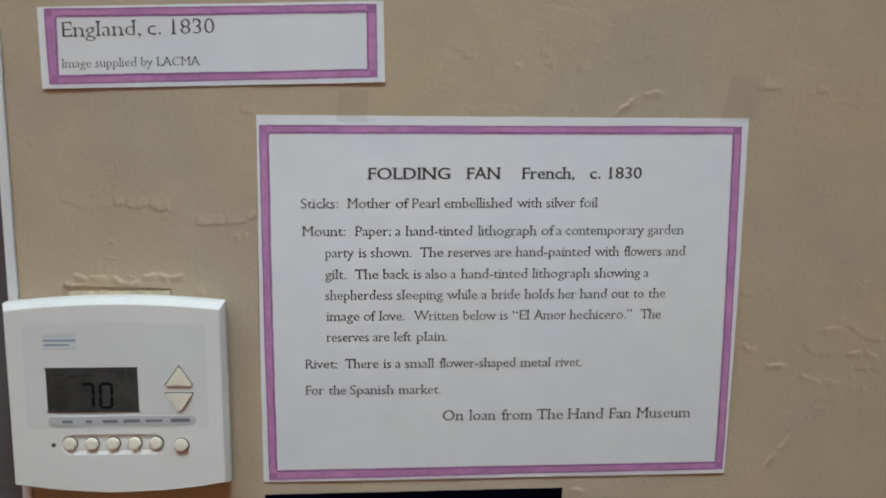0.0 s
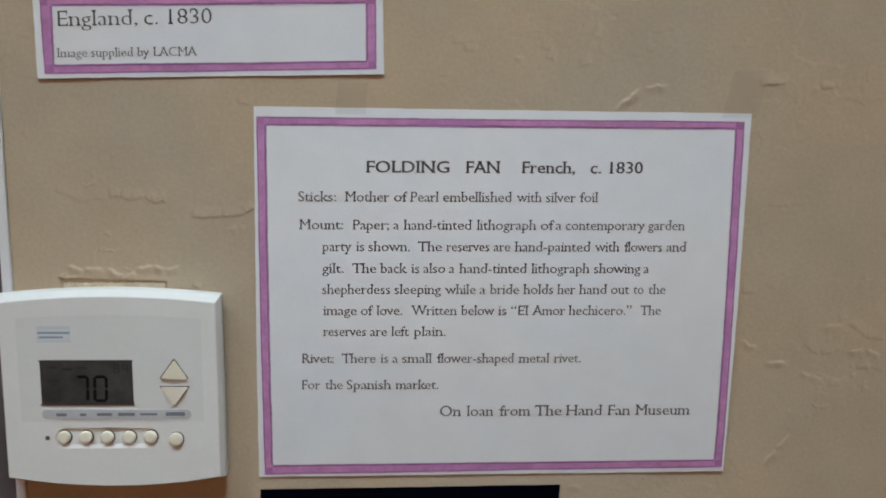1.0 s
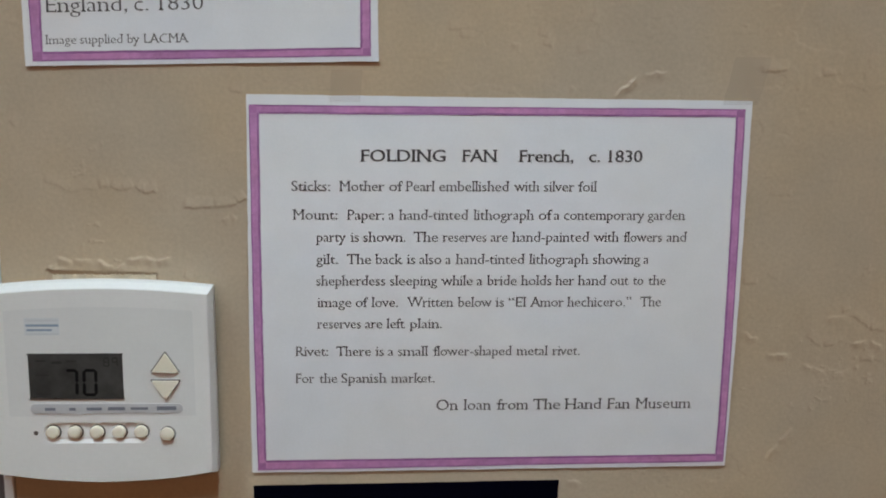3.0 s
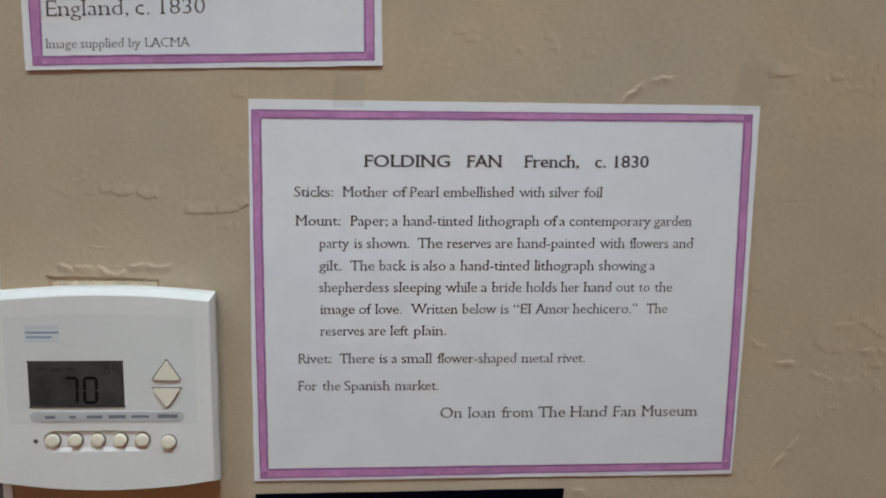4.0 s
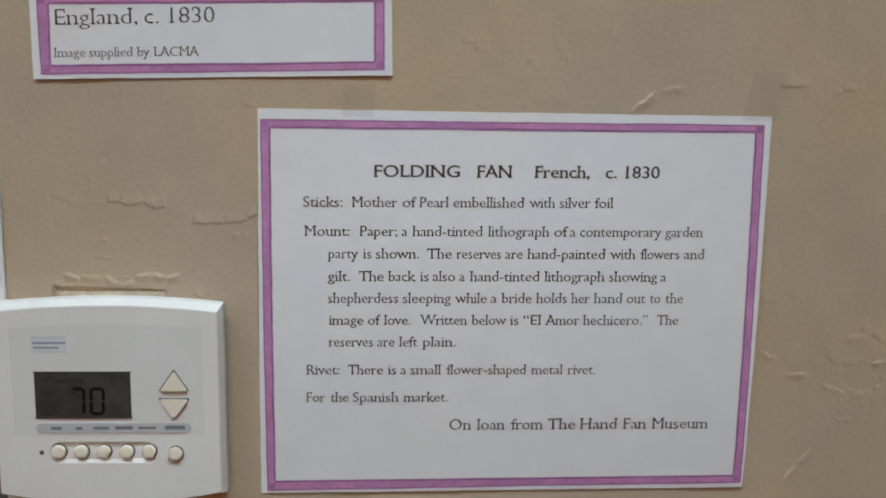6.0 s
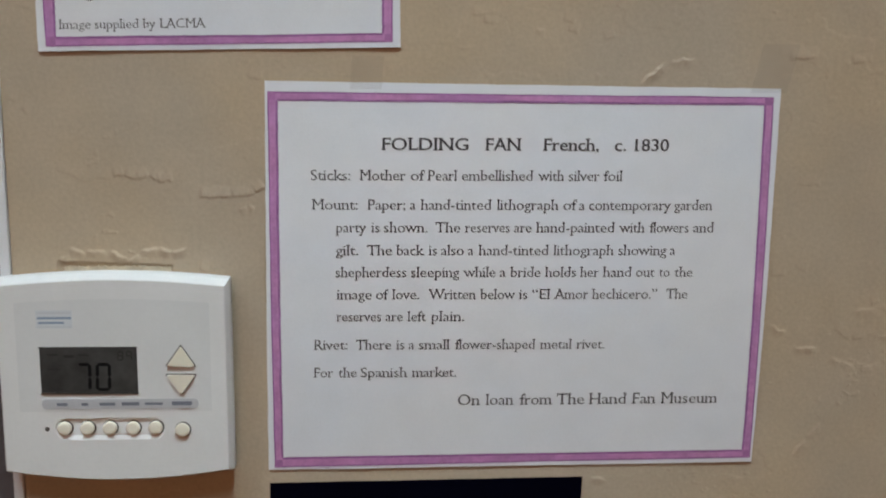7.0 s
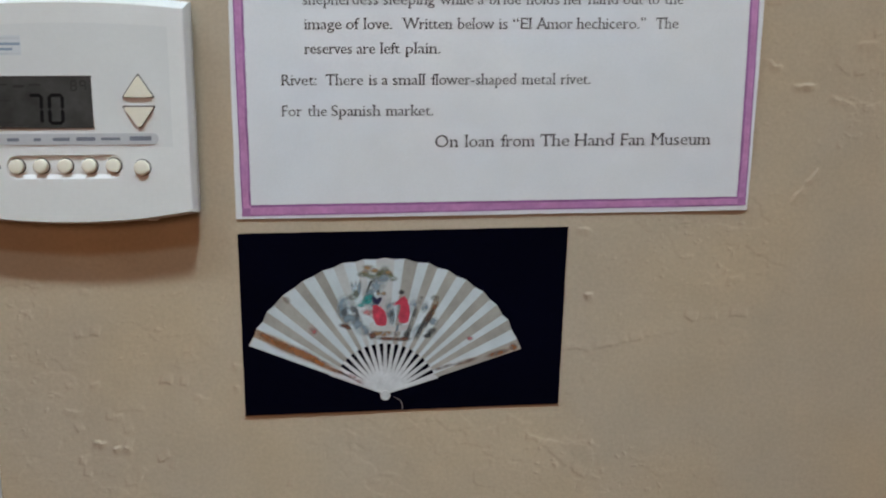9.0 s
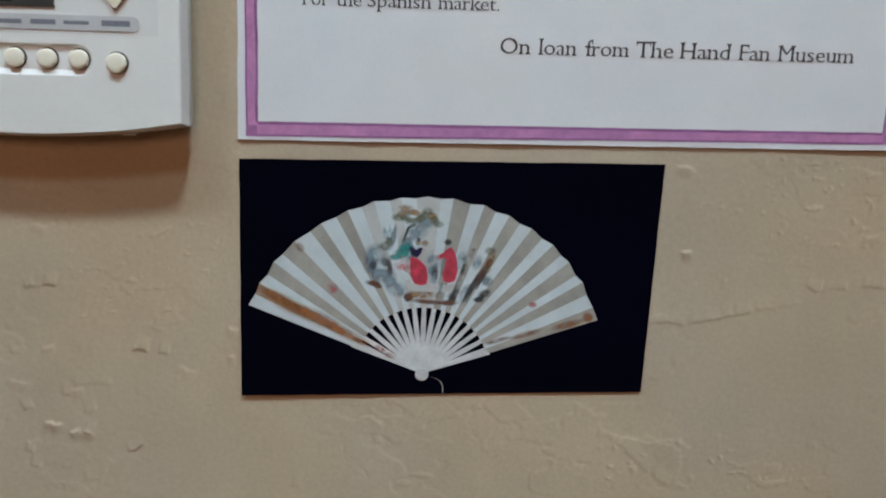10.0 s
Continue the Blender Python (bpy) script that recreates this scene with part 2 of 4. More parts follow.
wall_block("floor", (-2.76, -4.36, -0.1), (2.76, 0.16, 0), M_FLOOR, "unseen brown wooden floor added for warm bounce", "floor")
wall_block("ceiling", (-2.76, -4.36, CEIL), (2.76, 0.16, CEIL + 0.1), M_CEIL, "unseen white painted ceiling added to close the room", "ceiling")

door = thing("door_1", (-0.6, 0.03, 0), "dark grey-brown door beside the tan wall", "door", kind="structure")
part("door_leaf", box_mesh((-1.06, 0.032, 0.01), (-0.1446, 0.072, 2.09), 0.003), M_DOOR, door)
trim = thing("trim", (-0.1415, 0, 0), "narrow white painted trim strip along the wall's end", "trim", kind="structure")
part("trim_strip", box_mesh((-0.1445, -0.0022, 0.005), (-0.1387, 0.0315, 2.115), 0.0008), M_TRIM, trim)


# Trowel marks of the plaster that stand out, in mm: from x, z to x, z, height, bow.
# Above nought a lit ridge, below it a step that shades its foot; SCAR is the lifted paint above the thermostat.
MARKS_BELOW_LIT_A = [
    (-87, -341.7, -77.5, -343.4, 0.6, 1), (-76.3, -345.5, -70.3, -344.1, 0.7, -1), (-70.3, -344.1, -64.2, -348.4, 0.7, 1), (-101.5, -322, -89.8, -324.8, 0.35, -1),
    (-86.7, -308.6, -79.5, -307, 0.3, -1), (-74.4, -327.4, -68.4, -326.3, 0.3, 1), (-29.8, -315.3, -20.2, -318.2, 0.25, -1), (-88.8, -254.2, -79.7, -256.8, 0.3, -1),
    (-95.8, -351.4, -87.3, -349.5, 0.3, -1), (186.1, -261.1, 191.9, -259.7, 0.6, 1), (180.7, -223.1, 190.9, -226, 0.5, 1), (-7.9, -297, -2, -298.4, 0.35, -1),
    (-7.6, -310.1, -3.7, -310.1, 0.4, -1), (264.5, -255, 275.9, -249.7, 0.3, -1), (170.4, -360.3, 173.4, -358.9, 0.5, -1),
]
MARKS_BELOW_LIT_B = [
    (190.5, -347.2, 193.5, -345.8, 0.5, -1), (54.3, -339.5, 61, -341, 0.3, 1),
]
MARKS_BELOW_A = [
    (-91.3, -282.5, -87.3, -281.4, -0.4, 1), (-84.2, -279.9, -78.7, -281.2, -0.5, 1), (-98.6, -310.6, -92.5, -308, -0.3, -1), (-48, -307.5, -40.9, -309.4, -0.6, 1),
    (-36.8, -308.8, -32.1, -309.5, -0.4, -1), (-74.3, -324.1, -56.4, -324.4, -0.25, 1), (-78.1, -328.7, -73.3, -328.4, -0.4, -1), (-94.6, -335.6, -90.2, -333.5, -0.5, -1),
    (-68.8, -336.3, -63.5, -335.2, -0.35, -1), (-69.1, -344.3, -65, -345.6, -0.7, -1), (-51.3, -354, -43.7, -352.1, -0.6, 1), (-44.8, -356.9, -41.4, -358.1, -0.5, -1),
    (-94.7, -354, -90.9, -355, -0.5, 1), (-92.7, -361.3, -87.9, -361.8, -0.4, 1), (-69.9, -367.7, -63.8, -366.8, -0.3, -1),
]
MARKS_BELOW_B = [
    (-63.8, -366.8, -56.3, -359.6, -0.3, 1), (174, -292.1, 191.6, -293.1, -0.45, 1), (191.6, -293.1, 212.6, -288.1, -0.45, 1), (212.6, -288.1, 220.4, -286.2, -0.45, -1),
    (219.9, -286.2, 242.2, -281.9, -0.2, -1), (242.5, -274.6, 250.5, -276.4, -0.5, -1), (250.5, -276.4, 261.9, -276.2, -0.3, 1), (268, -274.8, 279.1, -275.6, -0.5, 1),
    (154.8, -344.6, 163.9, -346.7, -0.3, 1), (163.9, -346.7, 180.3, -361.9, -0.3, -1), (180.3, -361.9, 189, -367.8, -0.3, -1), (251.6, -350.5, 255.9, -349.1, -0.4, 1),
    (186.7, -311.2, 196.3, -304.6, -0.25, -1), (56.2, -349.4, 59.7, -348.4, -0.4, -1), (20.3, -369.3, 23.6, -370, -0.35, 1),
]
MARKS_BELOW_C = [
    (103.3, -351.9, 113.4, -351.8, -0.2, -1), (263.5, -290.6, 280.3, -286.4, -0.25, -1),
]
MARKS_ABOVE_A = [
    (-138.2, -9.2, -130.5, -10.8, -0.3, 1), (-128.2, -13.6, -124.3, -16.5, -0.4, -1), (-112.4, -46.5, -100.1, -53, -0.35, 1), (-100.1, -53, -82.6, -51.7, -0.25, 1),
    (-81.6, -51.1, -76.1, -49.5, -0.55, 1), (-76.1, -49.5, -68.3, -52.4, -0.55, -1), (-68.3, -52.4, -62.8, -49.9, -0.55, 1), (-62.8, -49.9, -58.8, -53.1, -0.55, -1),
    (-58.8, -53.1, -50.2, -53.2, -0.55, 1), (-36.8, -61.7, -19.2, -61.8, -0.6, 1), (-19.2, -61.8, -6.3, -59.2, -0.6, -1), (-6.3, -59.2, -1.1, -56, -0.6, -1),
    (-9.4, 3.5, -1.5, 1.6, -0.4, -1), (109.8, 36, 125.6, 37.3, -0.3, -1), (116.1, 32.6, 124.1, 32, -0.3, -1),
]
MARKS_ABOVE_B = [
    (159, 32.9, 165.7, 31.7, -0.35, 1), (161.6, 28.6, 167.4, 26.7, -0.4, 1), (181.5, 23.6, 187.8, 26.1, -0.4, 1), (282.6, 14.1, 299.4, 16.3, -0.6, -1),
    (317.5, 12.5, 329.2, 13.1, -0.5, 1), (303.3, 4.5, 317.5, 12.5, -0.25, -1),
]
MARKS_SIDE_A = [
    (279.5, -104.1, 288.2, -105.1, -0.4, -1), (293.7, -100.1, 300.2, -102.8, -0.3, 1), (291.9, -54.6, 305.1, -54.6, -0.3, 1), (338.8, -122.3, 343.5, -120.9, -0.5, 1),
    (343, -123.3, 355.5, -132.1, -0.45, 1), (355.5, -132.1, 366.4, -132.8, -0.45, -1), (318.3, -135.9, 328.9, -142.2, -0.35, -1), (328.9, -142.2, 340.6, -138.9, -0.35, -1),
    (351, -151.2, 359.2, -151.2, -0.5, 1), (-37.5, -100.9, -32.6, -101.9, -0.5, -1), (344.2, -142.4, 356, -139.7, 0.5, 1), (356, -139.7, 365.1, -142.6, 0.5, -1),
    (295.2, -147.5, 310.2, -147.6, 0.6, -1), (327.9, -125.6, 343, -124.4, 0.35, -1), (280.2, -132.8, 292, -138.8, 0.5, -1),
]
MARKS_SIDE_B = [
    (315.9, -152.6, 333.4, -159.8, 0.35, -1), (333.4, -159.8, 346.9, -157.1, 0.35, -1), (297.9, -211.7, 305.7, -201, 0.6, -1), (305.7, -201, 314.8, -191.4, 0.6, -1),
]
MARKS_ABOVE_LIT_A = [
    (200.7, -0.8, 216.2, 11.9, 0.6, 1), (215.5, 11.6, 232.2, 14.7, 0.5, -1), (185.9, 37.6, 190.4, 50, 0.25, -1), (144.1, 29.2, 150.1, 28.9, 0.4, -1),
    (177.7, 5.6, 181, 4.6, 0.4, -1), (-16.2, -68.3, -11.3, -66, 0.35, -1), (-11.3, -66, -6.6, -68.4, 0.35, 1),
]
SCAR_A = [
    (-107.1, -89.2, -97.7, -93.2, 0.9, -1), (-99.2, -92.5, -86.4, -91.6, 1, 1), (-86.4, -91.6, -74.7, -97, 1, 1), (-76.7, -97, -69.7, -92.4, 0.95, -1),
    (-69.7, -92.4, -58.3, -89.5, 0.95, 1), (-59.6, -89.5, -51.9, -91.8, 0.85, -1), (-53.2, -92.2, -43.5, -89.9, 0.8, -1), (-112, -97.4, -101, -95.8, 0.7, -1),
    (-113.2, -94.8, -106.7, -94.5, 0.6, -1), (-53.1, -102.8, -44.7, -104.5, 0.35, -1),
]
MARKS = MARKS_BELOW_LIT_A + MARKS_BELOW_LIT_B + MARKS_BELOW_A + MARKS_BELOW_B + MARKS_BELOW_C + MARKS_ABOVE_A + MARKS_ABOVE_B + MARKS_SIDE_A + MARKS_SIDE_B + MARKS_ABOVE_LIT_A + SCAR_A


def plaster_sheet():
    """The wall's skin: undulations, trowel marks and ridges, finest where the labels hang."""
    x0, x1, z0, z1, step = 1000 * WALL_END, 420.0, -420.0, 130.0, 0.62
    xs, zs = np.arange(x0, x1 + step, step), np.arange(z0, z1 + step, step)
    x, z = np.meshgrid(xs, zs, indexing="ij")
    wx, wz = x + 5 * fbm(x, z, 22, 40), z + 5 * fbm(x, z, 22, 50)
    h = 0.3 * fbm(x, z, 90, 1) + 0.09 * fbm(x, z, 14, 5) + 0.12 * fbm(x, z, 34, 15)
    # trowel plateaus: low steps with a crisp edge, in patches only
    for n, (size, amp) in enumerate(((85, 0.18), (55, 0.15), (34, 0.12))):
        level = fbm(wx + 40 * n, wz * 1.9 + 23 * n, size, 60 + 7 * n, 5)
        patch = smoothstep(0.0, 0.5, fbm(x, z, 70, 90 + n, 2))
        h = h + amp * patch * smoothstep(-0.006, 0.018, level - 0.1)
    # fine crumbs
    crumbs = fbm(wx, wz * 1.7, 5, 120, 3)
    h = h + 0.24 * smoothstep(0.5, 0.62, crumbs) * smoothstep(0.15, 0.5, fbm(x, z, 40, 130, 2))
    flecks = fbm(wx * 0.7, wz * 1.9, 3.2, 150, 2)
    h = h + 0.2 * smoothstep(0.62, 0.75, flecks) * smoothstep(0.1, 0.45, fbm(x, z, 55, 160, 2))
    hairline = np.abs(fbm(wx * 0.8, wz * 1.5, 60, 170, 5))
    h = h - 0.15 * smoothstep(0.012, 0.002, hairline) * smoothstep(0.2, 0.45, fbm(x, z, 50, 180, 2))
    for a0, b0, a1, b1, amp, bow in MARKS:
        # only the patch of the sheet round the mark
        i0, i1 = np.searchsorted(xs, (min(a0, a1) - 12, max(a0, a1) + 12))
        j0, j1 = np.searchsorted(zs, (min(b0, b1) - 12, max(b0, b1) + 12))
        px, pz = x[i0:i1, j0:j1], z[i0:i1, j0:j1]
        if not px.size:
            continue
        if a1 < a0:
            a0, b0, a1, b1 = a1, b1, a0, b0
        length = math.hypot(a1 - a0, b1 - b0)
        ux, uz = (a1 - a0) / length, (b1 - b0) / length
        along = (px - a0) * ux + (pz - b0) * uz
        side = -(px - a0) * uz + (pz - b0) * ux
        s = along / length
        side = side - bow * 4 * s * (1 - s) * 0.35 - 0.7 * value_noise(along + 9 * a0, 0 * along + 3.3, 4.5, 7) - 0.5 * value_noise(along, 0 * along + b0, 1.9, 8)
        taper = 0.34 if amp > 0 else 0.14
        ends = smoothstep(-0.02, taper, s) * smoothstep(1.02, 1 - taper, s) * (0.7 + 0.3 * value_noise(along, 0 * along + a0, 5, 9))
        if amp > 0:  # a lip that catches the light from above, falling away gently below
            shape = np.where(side > 0, np.exp(-((side / 0.55) ** 2)), smoothstep(-5.5, 0, side) ** 1.3)
        else:  # a step whose upper edge shades its foot
            shape = np.where(side < 0, np.exp(-((side / 0.5) ** 2)), smoothstep(7, 0, side))
        h[i0:i1, j0:j1] += (1.5 if amp > 0 else 1.05) * abs(amp) * ends * shape
    # the broken hollow above the thermostat
    edge = 1.0 * fbm(x, z, 6, 200, 3)
    hollow = smoothstep(-115.5, -113, x + edge) * smoothstep(-51, -53.5, x + edge) * smoothstep(-97.8, -99.0, z + 0.5 * edge + 0.03 * (x + 80))
    hollow = hollow * smoothstep(-112, -108, z)
    h = h * (1 - 0.5 * hollow) - 1.3 * hollow
    # pressed flat behind the hung sheets
    for a, b, c, d in ((3, 271, -212, -6), (-113, 67, 22, 57), (3, 170, -319, -230)):
        under = smoothstep(a - 3, a + 3, x) * smoothstep(b + 3, b - 3, x) * smoothstep(c - 3, c + 3, z) * smoothstep(d + 3, d - 3, z)
        h = h - under * np.maximum(h - 0.3, 0)
    rim = np.minimum(np.minimum(x1 - x, z - z0), z1 - z)
    h = np.clip(h, -1.35, 2.0) * smoothstep(0, 25, rim) - 1.35 * smoothstep(12, 0, rim)
    verts = np.stack([x / 1000, -h / 1000, TOP + z / 1000], -1).reshape(-1, 3)
    nx, nz = x.shape
    i, j = np.meshgrid(np.arange(nx - 1), np.arange(nz - 1), indexing="ij")
    a = (i * nz + j).ravel()
    quads = np.stack([a, a + nz, a + nz + 1, a + 1], -1)
    mesh = bpy.data.meshes.new("plaster_skin")
    mesh.vertices.add(len(verts))
    mesh.vertices.foreach_set("co", verts.ravel())
    mesh.loops.add(quads.size)
    mesh.loops.foreach_set("vertex_index", quads.ravel())
    mesh.polygons.add(len(quads))
    mesh.polygons.foreach_set("loop_start", np.arange(0, quads.size, 4))
    mesh.polygons.foreach_set("use_smooth", np.ones(len(quads), bool))
    mesh.update(calc_edges=True)
    return part_mesh("plaster_skin", mesh, M_WALL, wall, "tan skip-trowelled plaster with ridges and cracks")


plaster_sheet()


def ragged_strip(x0, x1, z0, z1, rough, seed, n=26):
    rng = random.Random(seed)
    lower = [(x0 + (x1 - x0) * i / n, z0 + rng.uniform(-rough, rough)) for i in range(n + 1)]
    upper = [(x0 + (x1 - x0) * i / n, z1 + rng.uniform(-rough, rough)) for i in range(n, -1, -1)]
    return lower + upper


part("bare_plaster", prism(ragged_strip(-110.5, -53.2, -103.6, -99.9, 0.5, 4, 60), -1.32, -0.55), M_BARE, wall, "pale bare plaster where paint broke away")


# ---------------------------------------------------------------- lettering
def glyph_faces(body, offset):
    """Flat faces of a word in the built-in font at size 1: points and triangles."""
    curve = bpy.data.curves.new("word", "FONT")
    curve.body, curve.size, curve.offset, curve.resolution_u = body, 1.0, offset, 3
    ob = bpy.data.objects.new("word", curve)
    scene.collection.objects.link(ob)
    bpy.context.view_layer.update()
    mesh = bpy.data.meshes.new_from_object(ob.evaluated_get(bpy.context.evaluated_depsgraph_get()))
    pts = [(v.co.x, v.co.y) for v in mesh.vertices]
    faces = [tuple(p.vertices) for p in mesh.polygons]
    bpy.data.objects.remove(ob)
    bpy.data.curves.remove(curve)
    bpy.data.meshes.remove(mesh)
    return pts, faces


def height_of(letter):
    pts, _ = glyph_faces(letter, 0.0)
    return max(p[1] for p in pts)


CAP, XH, ASC = height_of("H"), height_of("x"), height_of("l")
DESC = min(p[1] for p in glyph_faces("p", 0.0)[0])
SERIF = 0.058
STRESS = (math.cos(radians(106)), math.sin(radians(106)))  # across the thin strokes of a book face
THIN = 0.017


def word_shape(body, offset, x_ratio):
    """A word with bracket feet, thin cross strokes and the low x-height of an old book face; cap height 1."""
    pts, faces = glyph_faces(body, offset)
    rim = {}
    for f in faces:
        for a, b in zip(f, f[1:] + f[:1]):
            if (b, a) in rim:
                del rim[(b, a)]
            else:
                rim[(a, b)] = True
    feet, tips = [], []
    normal = {}
    for a, b in rim:
        (xa, ya), (xb, yb) = pts[a], pts[b]
        size = math.hypot(xb - xa, yb - ya) or 1.0
        for k in (a, b):
            old = normal.get(k, (0.0, 0.0))
            normal[k] = (old[0] + (yb - ya) / size, old[1] - (xb - xa) / size)
        if abs(ya - yb) < 0.004 and 0.035 < abs(xa - xb) < 0.13:
            for level, up in ((0, 1), (XH, -1), (CAP, -1), (ASC, -1), (DESC, 1)):
                if abs(ya - level) < 0.025 and not (up == -1 and body[0].isdigit()):
                    lo, hi = min(xa, xb), max(xa, xb)
                    feet.append((lo - SERIF, hi + (SERIF if up == 1 or level == CAP else 0.0), lo, hi, ya, up))
                    break
        if abs(xa - xb) < 0.004 and 0.04 < abs(ya - yb) < 0.12:  # ends of the arms of E, F, L, T
            out = 1 if yb > ya else -1
            if abs(max(ya, yb) - CAP) < 0.03:
                tips.append((xa, max(ya, yb), min(ya, yb) - 0.09, out))
            elif abs(min(ya, yb)) < 0.03 and body[0].isupper():
                tips.append((xa, min(ya, yb), max(ya, yb) + 0.09, out))

    def lift(y):
        if y <= 0:
            return y * 0.95 / CAP
        if y <= XH:
            return y / XH * x_ratio
        return x_ratio + (y - XH) / (CAP - XH) * (1 - x_ratio)

    verts = []
    for k, (x, y) in enumerate(pts):
        nx, ny = normal.get(k, (0.0, 0.0))
        size = math.hypot(nx, ny) or 1.0
        pull = THIN * (nx * STRESS[0] + ny * STRESS[1]) / size
        verts.append((x - pull * STRESS[0], lift(y - pull * STRESS[1] * 0.9), 0.0))
    tris = list(faces)
    for x0, x1, a, b, y, up in feet:
        n = len(verts)
        y0, y1, y2 = lift(y), lift(y + up * 0.032), lift(y + up * 0.09)
        verts += [(x0, y0, 0.03), (x1, y0, 0.03), (x1, y1, 0.03), (b, y2, 0.03), (a, y2, 0.03), (x0, y1, 0.03)]
        tris.append(tuple(n + k for k in ((0, 1, 2, 3, 4, 5) if up == 1 else (5, 4, 3, 2, 1, 0))))
    for x, y, far, out in tips:
        n = len(verts)
        verts += [(x - out * 0.06, lift(y), 0.03), (x + out * 0.012, lift(y), 0.03), (x + out * 0.012, lift(far), 0.03), (x - out * 0.012, lift(far), 0.03)]
        tris.append((n, n + 1, n + 2, n + 3))
    return verts, tris


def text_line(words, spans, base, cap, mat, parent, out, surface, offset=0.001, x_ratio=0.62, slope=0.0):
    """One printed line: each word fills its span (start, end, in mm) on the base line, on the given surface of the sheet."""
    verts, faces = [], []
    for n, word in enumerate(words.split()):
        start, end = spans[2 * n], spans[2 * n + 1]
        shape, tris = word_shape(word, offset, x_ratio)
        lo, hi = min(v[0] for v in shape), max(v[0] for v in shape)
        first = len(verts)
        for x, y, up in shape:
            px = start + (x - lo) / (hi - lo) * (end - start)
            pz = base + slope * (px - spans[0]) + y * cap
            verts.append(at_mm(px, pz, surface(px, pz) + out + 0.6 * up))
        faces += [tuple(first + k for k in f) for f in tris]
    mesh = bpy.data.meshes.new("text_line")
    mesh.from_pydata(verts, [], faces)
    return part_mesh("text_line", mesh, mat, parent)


# ---------------------------------------------------------------- the labels
def quad_point(corners, u, v):
    """A point of a sheet with corners top left, top right, bottom right, bottom left; u to the right, v down."""
    (ax, az), (bx, bz), (cx, cz), (dx, dz) = corners
    top, low = (ax + (bx - ax) * u, az + (bz - az) * u), (dx + (cx - dx) * u, dz + (cz - dz) * u)
    return top[0] + (low[0] - top[0]) * v, top[1] + (low[1] - top[1]) * v


def sheet_mesh(corners, surface, thick=0.1, nu=36, nv=28, wander=0.12, seed=1):
    """A thin sheet that follows the surface; its cut edges wander a little."""
    rng = random.Random(seed)
    rows = []
    shake = [[rng.uniform(-wander, wander) for _ in range(max(nu, nv) + 1)] for _ in range(4)]
    bm = bmesh.new()
    for side in (0, 1):
        grid = []
        for i in range(nu + 1):
            line = []
            for j in range(nv + 1):
                x, z = quad_point(corners, i / nu, j / nv)
                z += (shake[0][i] if j == 0 else shake[1][i] if j == nv else 0)
                x += (shake[2][j] if i == 0 else shake[3][j] if i == nu else 0)
                line.append(bm.verts.new(at_mm(x, z, surface(x, z) - side * thick)))
            grid.append(line)
        rows.append(grid)
        for i in range(nu):
            for j in range(nv):
                q = (grid[i][j], grid[i][j + 1], grid[i + 1][j + 1], grid[i + 1][j])
                bm.faces.new(q if side == 0 else q[::-1])
    f, b = rows
    loop = [(i, 0) for i in range(nu)] + [(nu, j) for j in range(nv)] + [(i, nv) for i in range(nu, 0, -1)] + [(0, j) for j in range(nv, 0, -1)]
    for (i, j), (k, m) in zip(loop, loop[1:] + loop[:1]):
        bm.faces.new((f[i][j], f[k][m], b[k][m], b[i][j]))
    bmesh.ops.recalc_face_normals(bm, faces=bm.faces[:])
    for face in bm.faces:
        face.smooth = abs(face.normal.y) > 0.7
    rim = [e for e in bm.edges if any(f.smooth for f in e.link_faces) and not all(f.smooth for f in e.link_faces)]
    bmesh.ops.split_edges(bm, edges=rim)
    return bm


def stripe_mesh(p, q, wide_p, wide_q, surface, out, n=44, wander=0.16, seed=1):
    """A drawn stripe from p to q (mm), to the right of its way, of slightly unsteady width."""
    rng = random.Random(seed)
    bm = bmesh.new()
    length = math.hypot(q[0] - p[0], q[1] - p[1])
    ux, uz = (q[0] - p[0]) / length, (q[1] - p[1]) / length
    drift, rows = 0.0, []
    for i in range(n + 1):
        s = i / n
        drift = 0.75 * drift + rng.uniform(-wander, wander) * 0.5
        wide = wide_p + (wide_q - wide_p) * s
        line = []
        for k in (0, 0.5, 1):
            off = wide * k + (drift if k < 1 else drift * 0.4 + rng.uniform(-wander, wander) * 0.3)
            x, z = p[0] + ux * length * s + uz * off, p[1] + uz * length * s - ux * off
            line.append(bm.verts.new(at_mm(x, z, surface(x, z) + out)))
        rows.append(line)
    for i in range(n):
        for k in range(2):
            bm.faces.new((rows[i][k], rows[i][k + 1], rows[i + 1][k + 1], rows[i + 1][k]))
    bmesh.ops.recalc_face_normals(bm, faces=bm.faces[:])
    if bm.faces[0].normal.y > 0:
        bmesh.ops.reverse_faces(bm, faces=bm.faces[:])
    return bm


